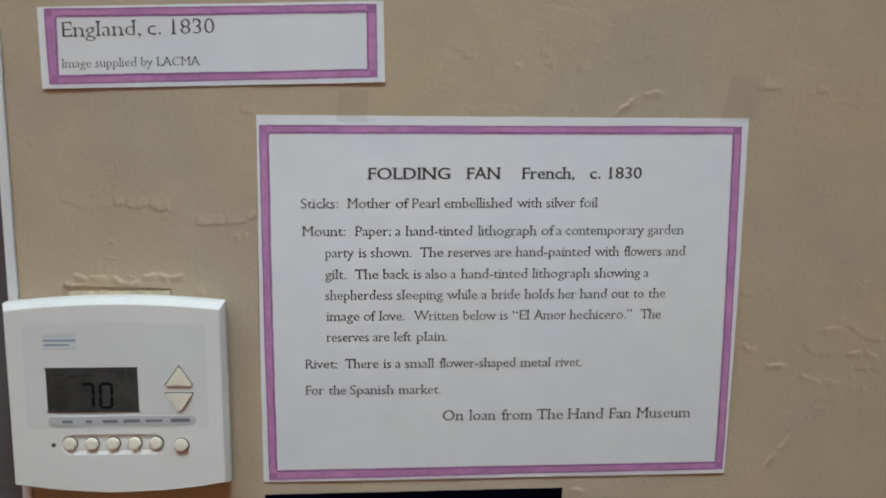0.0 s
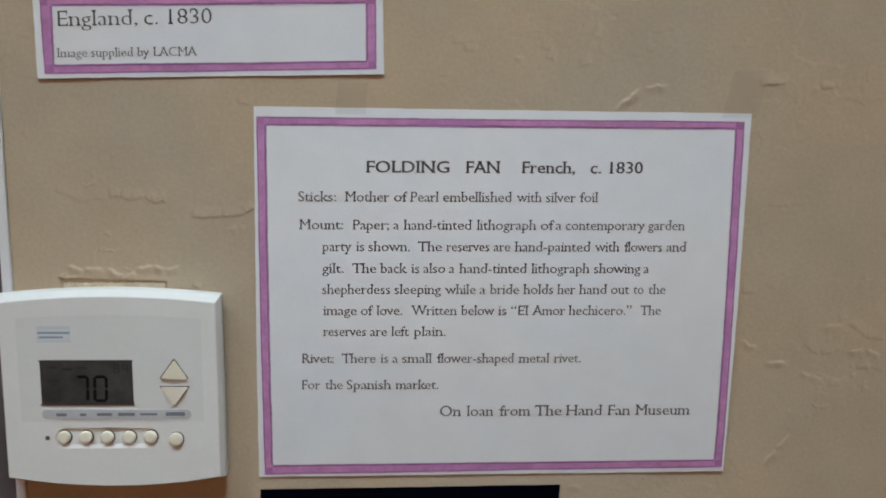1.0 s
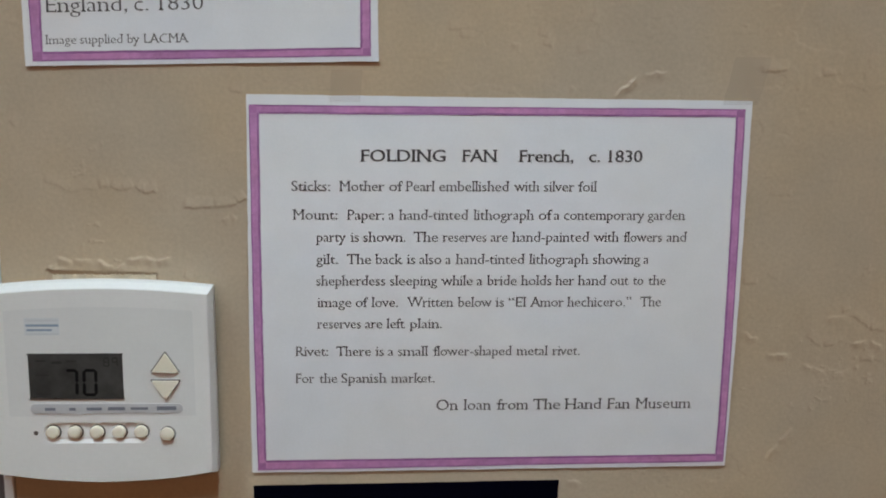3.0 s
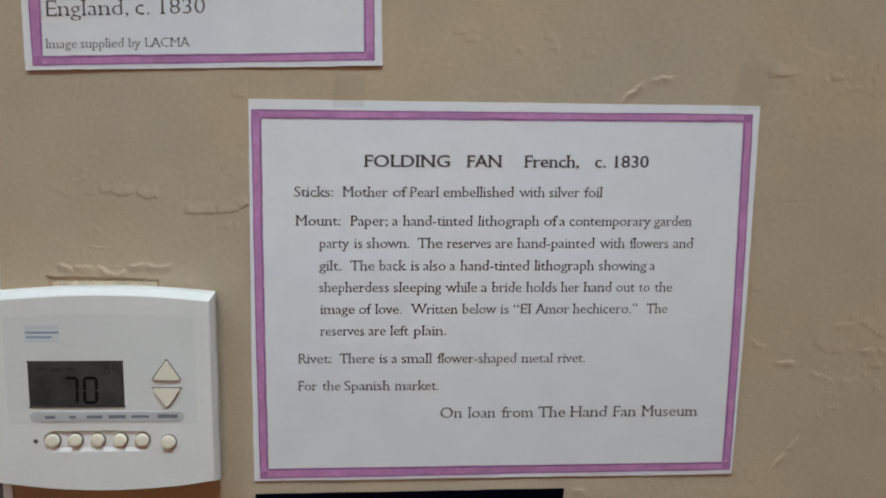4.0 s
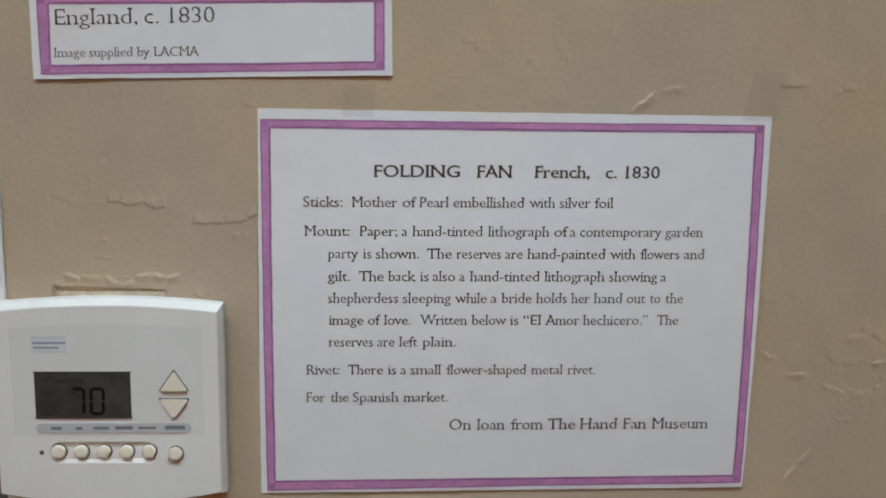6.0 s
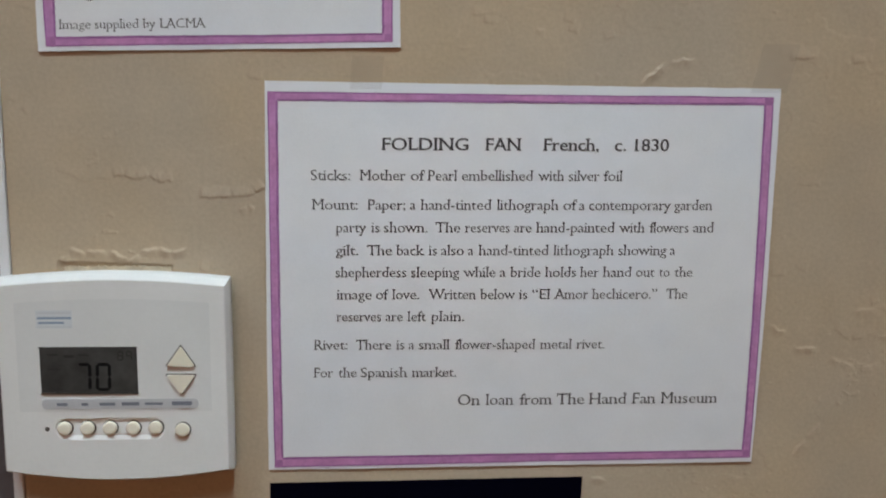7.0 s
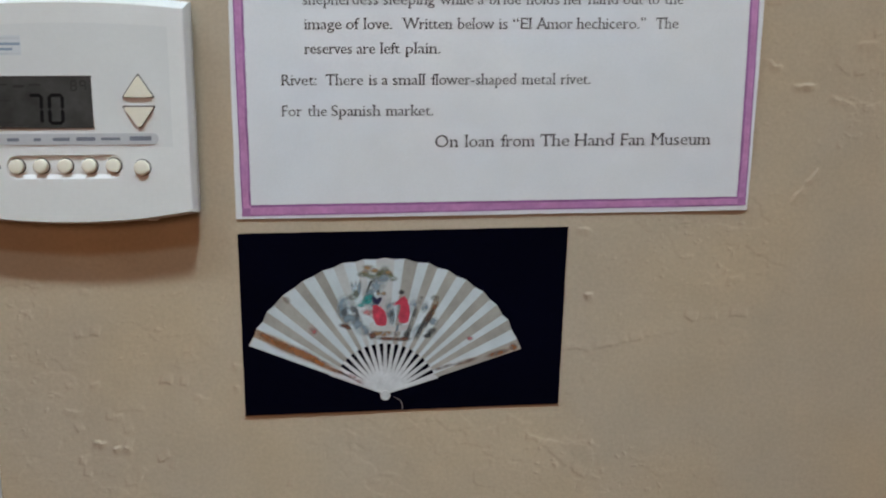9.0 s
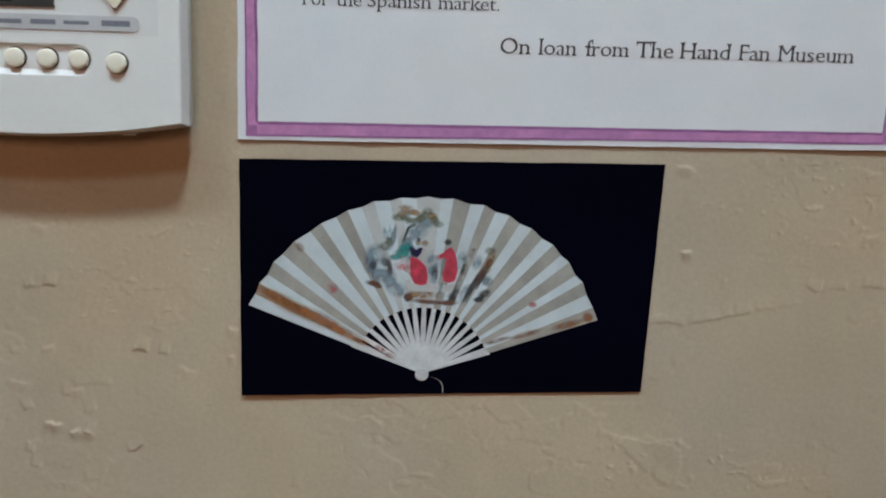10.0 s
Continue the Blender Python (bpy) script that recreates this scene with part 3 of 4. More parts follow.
def marker_border(outer, inner, surface, parent, seed):
    """Four broad marker strokes with a darker doubled inner line, overlapping darker at the corners."""
    (oa, ob_, oc, od), (ia, ib, ic, id_) = outer, inner
    sides = ((oa, ob_, ia, ib, (0, -1)), (ob_, oc, ib, ic, (-1, 0)), (oc, od, ic, id_, (0, 1)), (od, oa, id_, ia, (1, 0)))
    for n, (p, q, r, s, _) in enumerate(sides):
        length = math.hypot(q[0] - p[0], q[1] - p[1])
        nx, nz = (q[1] - p[1]) / length, -(q[0] - p[0]) / length
        wp_ = (r[0] - p[0]) * nx + (r[1] - p[1]) * nz
        wq_ = (s[0] - q[0]) * nx + (s[1] - q[1]) * nz
        stripe = part("marker_stripe", stripe_mesh(p, q, wp_, wq_, surface, 0.10 + 0.03 * (n % 2), seed=seed + n), M_MARK, parent)
        inset = 0.95
        r2, s2 = (r[0] - nx * inset, r[1] - nz * inset), (s[0] - nx * inset, s[1] - nz * inset)
        part("inner_line", stripe_mesh(r2, s2, 1.05, 1.2, surface, 0.19, n=70, wander=0.3, seed=seed + 20 + n), M_MARK_EDGE, stripe)
        ux, uz = -nz, nx
        p2, q2 = (p[0] + nx * -0.1, p[1] + nz * -0.1), (q[0] - nx * 0.1, q[1] - nz * 0.1)
        part("outer_line", stripe_mesh(p2, q2, 0.75, 0.65, surface, 0.18, wander=0.2, seed=seed + 40 + n), M_MARK_EDGE, stripe)
        c0, c1 = (p[0], p[1]), (p[0] + ux * abs(wp_) * 0.9, p[1] + uz * abs(wp_) * 0.9)
        part("corner_overlap", stripe_mesh(c0, c1, wp_ * 0.95, wp_ * 0.95, surface, 0.23, n=6, wander=0.25, seed=seed + 60 + n), M_MARK_CROSS, stripe)


def large_surface(x, z):
    """How far the large sheet stands off the wall, in mm: it bellies between its taped edges."""
    u, v = x / 279, min(max(-z / 217, 0), 1)
    return 0.9 + 2.8 * math.sin(math.pi * v**1.2) + 0.3 * math.sin(3.1 * u + 0.6) * math.sin(2.6 * v + 0.4) + 1.5 * max(0, u - 0.8) * v**4


def small_surface(x, z):
    u, v = (x + 118) / 190, (62 - z) / 44
    return 0.8 + 0.4 * max(0, v) ** 3 * (0.5 + 0.5 * math.cos(6 * u)) + 0.6 * max(0, u - 0.85) * 5


label_large = thing("exhibit_label", at_mm(139, -217, 1), "white paper label with purple marker border describing a folding fan", "label", "exhibit labels on the wall")
LARGE = ((0, 0.6), (279.1, -1.8), (274.6, -214.7), (-2.2, -217.1))
part("sheet", sheet_mesh(LARGE, large_surface, seed=5), M_PAPER, label_large)
marker_border(((1.4, -5.2), (275.2, -6.4), (273.4, -211.8), (1.3, -215.4)), ((6.5, -9.8), (270.2, -10.6), (268.8, -207.2), (6.1, -209.6)), large_surface, label_large, 3)
LS, LM = large_surface, label_large
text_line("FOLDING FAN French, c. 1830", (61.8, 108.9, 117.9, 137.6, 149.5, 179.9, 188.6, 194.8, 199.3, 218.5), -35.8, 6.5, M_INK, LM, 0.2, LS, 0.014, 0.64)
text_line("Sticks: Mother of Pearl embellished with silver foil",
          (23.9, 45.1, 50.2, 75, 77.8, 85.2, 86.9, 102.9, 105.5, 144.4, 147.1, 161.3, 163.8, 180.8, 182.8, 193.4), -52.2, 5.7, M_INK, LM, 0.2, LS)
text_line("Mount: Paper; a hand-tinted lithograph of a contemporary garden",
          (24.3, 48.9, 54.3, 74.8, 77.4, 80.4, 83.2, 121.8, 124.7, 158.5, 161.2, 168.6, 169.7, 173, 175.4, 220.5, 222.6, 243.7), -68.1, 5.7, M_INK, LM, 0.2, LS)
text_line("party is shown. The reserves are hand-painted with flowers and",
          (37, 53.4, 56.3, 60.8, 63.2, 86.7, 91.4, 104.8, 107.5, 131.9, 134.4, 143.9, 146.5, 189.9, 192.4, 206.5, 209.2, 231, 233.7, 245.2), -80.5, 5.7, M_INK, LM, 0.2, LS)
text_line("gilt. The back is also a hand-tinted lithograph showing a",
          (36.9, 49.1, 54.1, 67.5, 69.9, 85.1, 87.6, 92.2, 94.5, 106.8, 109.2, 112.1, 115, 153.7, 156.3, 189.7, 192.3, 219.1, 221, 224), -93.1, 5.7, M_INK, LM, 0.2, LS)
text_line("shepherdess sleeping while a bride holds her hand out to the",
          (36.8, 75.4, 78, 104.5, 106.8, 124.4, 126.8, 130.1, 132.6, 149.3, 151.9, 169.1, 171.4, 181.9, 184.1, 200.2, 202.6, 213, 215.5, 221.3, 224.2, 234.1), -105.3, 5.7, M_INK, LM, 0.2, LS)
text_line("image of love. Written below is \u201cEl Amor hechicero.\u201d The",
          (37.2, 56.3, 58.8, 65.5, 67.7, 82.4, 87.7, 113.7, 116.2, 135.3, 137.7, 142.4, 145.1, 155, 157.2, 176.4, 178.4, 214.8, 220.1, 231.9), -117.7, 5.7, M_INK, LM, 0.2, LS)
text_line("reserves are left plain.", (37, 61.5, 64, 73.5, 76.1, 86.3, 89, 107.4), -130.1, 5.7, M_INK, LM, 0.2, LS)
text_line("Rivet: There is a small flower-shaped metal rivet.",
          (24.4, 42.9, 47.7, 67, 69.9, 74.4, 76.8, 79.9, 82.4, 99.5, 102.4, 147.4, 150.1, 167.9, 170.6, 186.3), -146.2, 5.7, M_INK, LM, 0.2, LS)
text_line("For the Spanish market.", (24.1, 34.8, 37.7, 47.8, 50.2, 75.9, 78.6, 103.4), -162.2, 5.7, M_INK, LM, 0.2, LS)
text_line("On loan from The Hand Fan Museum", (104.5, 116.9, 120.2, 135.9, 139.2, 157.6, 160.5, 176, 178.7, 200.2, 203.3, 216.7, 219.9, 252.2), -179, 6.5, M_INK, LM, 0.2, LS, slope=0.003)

label_small = thing("exhibit_label", at_mm(-23, 15, 1), "narrow white paper label with purple marker border naming England", "label", "exhibit labels on the wall")
SMALL = ((-117.8, 59.4), (71.8, 63.2), (72.3, 18.6), (-117.6, 15.0))
part("sheet", sheet_mesh(SMALL, small_surface, nu=28, nv=12, seed=9), M_PAPER, label_small)
marker_border(((-114, 58.3), (67.9, 61.4), (67.9, 21.4), (-113.4, 17.6)), ((-107.8, 53.8), (62.4, 56.9), (62.6, 25.8), (-108, 22.3)), small_surface, label_small, 11)
text_line("England, c. 1830", (-104.8, -62, -58.2, -50.8, -45.3, -21.6), 43.1, 8.4, M_INK_SOFT, label_small, 0.2, small_surface, -0.006, 0.62, slope=0.027)
text_line("Image supplied by LACMA", (-106.1, -89.8, -87.7, -64.9, -62.8, -56.4, -54, -30.1), 26.5, 4.9, M_INK_SOFT, label_small, 0.2, small_surface, -0.006, 0.62, slope=0.02)


def tape_piece(x0, z0, x1, z1, lean, y):
    ob = thing("adhesive_tape", at_mm((x0 + x1) / 2, z0, y), "clear matt tape strip holding the label to the wall", "tape", "tape strips on the label")
    pts = [(x0, z0), (x1, z0), (x1 + lean, z1), (x0 + lean, z1)]
    part("strip", prism(pts, y - 0.05, y), M_TAPE, ob)


tape_piece(45, -3.5, 62, 14, 1.5, 1.75)
tape_piece(262, -4, 282, 22, 6, 1.85)

# ---------------------------------------------------------------- the photograph of a fan
photo = thing("photograph", at_mm(86, -327, 1), "dark photographic print of an open painted folding fan", "photograph")
PHOTO = ((-1.8, -225), (176.8, -222.9), (173.2, -323.9), (-1.4, -327.8))


def photo_surface(x, z):
    u, v = x / 176, (-223 - z) / 103
    return 0.8 + 0.5 * max(0, v) ** 2 * (0.75 - 0.6 * u)


part("print", sheet_mesh(PHOTO, photo_surface, thick=0.25, nu=24, nv=16, wander=0.1, seed=21), M_PRINT, photo)
FX, FZ = 76.2, -316.8  # the fan's rivet
A0, A1, STICKS = 22.2, 148.0, 15
R_IN, R_OUT = 29.6, 79.0


def on_photo(x, z, out):
    return at_mm(x, z, photo_surface(x, z) + out)


def fan_point(angle, r, out):
    x, z = FX + r * math.cos(radians(angle)), FZ + r * math.sin(radians(angle))
    return on_photo(x, z, out)


def sector(a0, a1, r0a, r1a, r0b, r1b, out, steps=6):
    """A piece of the fan between two angles, with its inner and outer radius at each."""
    bm = bmesh.new()
    lines = []
    for k in (0, 1):
        ang, r0, r1 = ((a0, r0a, r1a), (a1, r0b, r1b))[k]
        lines.append([bm.verts.new(fan_point(ang, r0 + (r1 - r0) * i / steps, out)) for i in range(steps + 1)])
    for i in range(steps):
        bm.faces.new((lines[0][i], lines[0][i + 1], lines[1][i + 1], lines[1][i]))
    bmesh.ops.recalc_face_normals(bm, faces=bm.faces[:])
    if bm.faces[0].normal.y > 0:
        bmesh.ops.reverse_faces(bm, faces=bm.faces[:])
    return bm


STEP = (A1 - A0) / STICKS


def stick_mesh(c):
    """One stick: it fills its share near the head and leaves wide gaps under the leaf."""
    bm = bmesh.new()
    last = None
    for i in range(7):
        s = i / 6
        r, half = 10 + (R_IN + 0.6 - 10) * s, STEP * (0.5 - 0.27 * min(1, max(0, s - 0.2) * 1.5))
        pair = [bm.verts.new(fan_point(c - half, r, 0.05)), bm.verts.new(fan_point(c + half, r, 0.05))]
        if last:
            bm.faces.new((last[0], pair[0], pair[1], last[1]))
        last = pair
    bmesh.ops.recalc_face_normals(bm, faces=bm.faces[:])
    if bm.faces[0].normal.y > 0:
        bmesh.ops.reverse_faces(bm, faces=bm.faces[:])
    return bm


rng = random.Random(4)
# creases of the leaf, degrees round the rivet and radius: ridge, then the valley behind it
CREASES = (
    (150.9, 80.1, 147.1, 78.9), (142.8, 80.1, 139.2, 79.2), (133.8, 79.6, 128.1, 78.5), (124.0, 78.8, 118.9, 77.9), (114.9, 78.4, 110.4, 77.5),
    (106.2, 78.4, 101.4, 77.1), (97.8, 77.8, 93.0, 77.0), (89.6, 77.9, 85.5, 77.1), (81.5, 78.1, 76.0, 77.2), (71.7, 78.8, 67.7, 77.7),
    (63.3, 78.9, 59.2, 78.0), (55.2, 79.3, 50.7, 78.6), (46.8, 79.9, 42.7, 79.2), (39.3, 80.1, 34.7, 79.1), (31.6, 80.3, 27.5, 79.2), (22.8, 79.7, 0, 0),
)
for n, ((a, far, mid, dip), (b, far_b, _, _)) in enumerate(zip(CREASES, CREASES[1:])):
    # pleats lie flat; their light and shade sides are coloured, fainter mid-leaf
    faint_shade = 4 <= n <= 7
    first, second = (M_FAN_WHITE, M_FAN_PALE if faint_shade else M_FAN_SHADE) if n < 7 else (M_FAN_PALE if faint_shade else M_FAN_SHADE, M_FAN_WHITE)
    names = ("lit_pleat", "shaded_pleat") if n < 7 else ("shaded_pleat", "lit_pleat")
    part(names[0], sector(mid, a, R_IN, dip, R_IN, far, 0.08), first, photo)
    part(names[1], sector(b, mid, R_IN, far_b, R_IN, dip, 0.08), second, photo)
# guards and edge strips of the leaf
part("guard", sector(154.4, 158.4, 26, 79.4, 29, 80.1, 0.09), M_FAN_WHITE, photo, "pale left guard of the fan")
part("leaf_edge", sector(150.8, 154.5, R_IN, 79.9, R_IN, 79.2, 0.085), M_FAN_BROWN, photo, "brown first fold of the fan leaf")
part("guard", sector(18.5, 22.9, 26, 79.9, 29, 79.6, 0.12), M_FAN_SHADE, photo, "brown-edged right guard of the fan")
part("stick_guard", sector(152.6, 159.2, 2, 30, 2, 33, 0.13), M_PEARL, photo)
part("stick_guard", sector(17.2, 22.0, 2, 31, 2, 30, 0.13), M_PEARL, photo)
for n in range(STICKS + 1):
    c = A1 - n * STEP
    part("stick", stick_mesh(c), M_PEARL, photo)


def fan_disc(r, a0, a1, out, n=24, wob=0.0):
    bm = bmesh.new()
    hub = bm.verts.new(on_photo(FX, FZ, out))
    rim = [bm.verts.new(fan_point(a0 + (a1 - a0) * i / n, r + rng.uniform(-wob, wob), out)) for i in range(n + 1)]
    for p, q in zip(rim, rim[1:]):
        bm.faces.new((hub, p, q))
    bmesh.ops.recalc_face_normals(bm, faces=bm.faces[:])
    if bm.faces[0].normal.y > 0:
        bmesh.ops.reverse_faces(bm, faces=bm.faces[:])
    return bm


part("stick_head", fan_disc(12.6, 17.5, 158.5, 0.1, wob=0.9), M_PEARL, photo, "pearly fan sticks joined near the rivet")
part("rivet_knob", prism(circle(FX + 0.1, FZ - 0.3, 2.9), 1.05, 1.5, 0.15), M_PEARL, photo)
cord = bmesh.new()
last = None
for i in range(13):
    s = i / 12
    x, z = FX + 3 + 6.5 * math.sin(1.9 * s), FZ - 1.5 - 7.5 * s * s - 0.5 * s
    pair = [cord.verts.new(on_photo(x + k, z + 0.1, 0.1)) for k in (-0.22, 0.22)]
    if last:
        cord.faces.new((last[0], pair[0], pair[1], last[1]))
    last = pair
part("cord", cord, M_FAN_SHADE, photo, "thin grey cord loop")


def soft_corners(pts, r, n=4):
    out = []
    for i, p in enumerate(pts):
        a, b = Vector(pts[i - 1]) - Vector(p), Vector(pts[(i + 1) % len(pts)]) - Vector(p)
        s, e = Vector(p) + a.normalized() * r, Vector(p) + b.normalized() * r
        for k in range(n + 1):
            t = k / n
            q = s * (1 - t) ** 2 + Vector(p) * 2 * t * (1 - t) + e * t * t
            out.append((q.x, q.y))
    return out


def wash_material(name, colour, low, high, scale):
    """Thin paint through which the leaf shows in patches."""
    mat = bpy.data.materials.new(name)
    mat.use_nodes = True
    nt = mat.node_tree
    bsdf = nt.nodes["Principled BSDF"]
    bsdf.inputs["Base Color"].default_value = (*colour, 1)
    bsdf.inputs["Roughness"].default_value = 0.4
    bsdf.inputs["Specular IOR Level"].default_value = 0.2
    coord = nt.nodes.new("ShaderNodeTexCoord")
    tex = nt.nodes.new("ShaderNodeTexNoise")
    tex.inputs["Scale"].default_value, tex.inputs["Detail"].default_value = scale, 5
    nt.links.new(coord.outputs["Object"], tex.inputs["Vector"])
    ramp = nt.nodes.new("ShaderNodeMapRange")
    ramp.inputs["From Min"].default_value, ramp.inputs["From Max"].default_value = 0.35, 0.68
    ramp.inputs["To Min"].default_value, ramp.inputs["To Max"].default_value = low, high
    nt.links.new(tex.outputs["Fac"], ramp.inputs["Value"])
    clear, mix = nt.nodes.new("ShaderNodeBsdfTransparent"), nt.nodes.new("ShaderNodeMixShader")
    nt.links.new(ramp.outputs[0], mix.inputs["Fac"])
    nt.links.new(clear.outputs[0], mix.inputs[1])
    nt.links.new(bsdf.outputs[0], mix.inputs[2])
    nt.links.new(mix.outputs[0], nt.nodes["Material Output"].inputs["Surface"])
    return mat


W_SLATE = wash_material("wash_slate", (0.20, 0.26, 0.31), 0.08, 0.66, 110)
W_DARK = wash_material("wash_dark", (0.06, 0.065, 0.07), 0.0, 0.75, 230)


def dab(name, mat, outline, out, label=""):
    bm = bmesh.new()
    f = bm.faces.new([bm.verts.new(on_photo(x, z, out)) for x, z in soft_corners(outline, 0.25, 2)])
    f.normal_update()
    if f.normal.y > 0:
        f.normal_flip()
    bmesh.ops.triangulate(bm, faces=bm.faces[:])
    return part(name, bm, mat, photo, label)


def soft_material(name, colour, low, high, scale):
    """Thin paint that fades out towards the rim of its patch."""
    mat = wash_material(name, colour, low, high, scale)
    nt = mat.node_tree
    mix = [n for n in nt.nodes if n.type == "MIX_SHADER"][0]
    ramp = [n for n in nt.nodes if n.type == "MAP_RANGE"][0]
    uv = nt.nodes.new("ShaderNodeTexCoord")
    far = nt.nodes.new("ShaderNodeVectorMath")
    far.operation = "LENGTH"
    nt.links.new(uv.outputs["UV"], far.inputs[0])
    fade = nt.nodes.new("ShaderNodeMapRange")
    fade.interpolation_type = "SMOOTHSTEP"
    fade.inputs["From Min"].default_value, fade.inputs["From Max"].default_value = 0.35, 1.0
    fade.inputs["To Min"].default_value, fade.inputs["To Max"].default_value = 1.0, 0.0
    nt.links.new(far.outputs["Value"], fade.inputs["Value"])
    both = nt.nodes.new("ShaderNodeMath")
    both.operation = "MULTIPLY"
    nt.links.new(ramp.outputs[0], both.inputs[0])
    nt.links.new(fade.outputs[0], both.inputs[1])
    nt.links.new(both.outputs[0], mix.inputs["Fac"])
    return mat


S_SLATE = soft_material("soft_slate", (0.15, 0.20, 0.235), 0.35, 0.95, 200)
S_OLIVE = soft_material("soft_olive", (0.095, 0.105, 0.055), 0.5, 1.0, 330)
S_OCHRE = soft_material("soft_ochre", (0.25, 0.15, 0.07), 0.4, 1.0, 300)
S_DARK = soft_material("soft_dark", (0.035, 0.04, 0.045), 0.65, 1.0, 300)
S_EARTH = soft_material("soft_earth", (0.11, 0.045, 0.025), 0.8, 1.0, 260)
S_TEAL = soft_material("soft_teal", (0.03, 0.22, 0.21), 0.65, 1.0, 260)
S_BLUSH = soft_material("soft_blush", (0.48, 0.16, 0.17), 0.3, 0.9, 260)
S_RUST = soft_material("soft_rust", (0.25, 0.095, 0.03), 0.35, 1.0, 90)
PATCH_OUT = [0.118]


def soft_patch(mat, cx, cz, w, h, turn, label):
    """A painted oval, its UV the unit disc."""
    bm = bmesh.new()
    layer = bm.loops.layers.uv.new("disc")
    c, s = math.cos(radians(turn)), math.sin(radians(turn))
    PATCH_OUT[0] += 0.002
    mid, rim, at = bm.verts.new(on_photo(cx, cz, PATCH_OUT[0])), [], {}
    at[mid] = (0, 0)
    for k in range(20):
        u, v = math.cos(k * math.pi / 10), math.sin(k * math.pi / 10)
        vert = bm.verts.new(on_photo(cx + c * w * u - s * h * v, cz + s * w * u + c * h * v, PATCH_OUT[0]))
        at[vert] = (u, v)
        rim.append(vert)
    for k in range(20):
        f = bm.faces.new((mid, rim[k], rim[(k + 1) % 20]))
        f.normal_update()
        if f.normal.y > 0:
            f.normal_flip()
        for loop in f.loops:
            loop[layer].uv = at[loop.vert]
    ob = part("painted_tint", bm, mat, photo, label)
    ob.visible_shadow = False


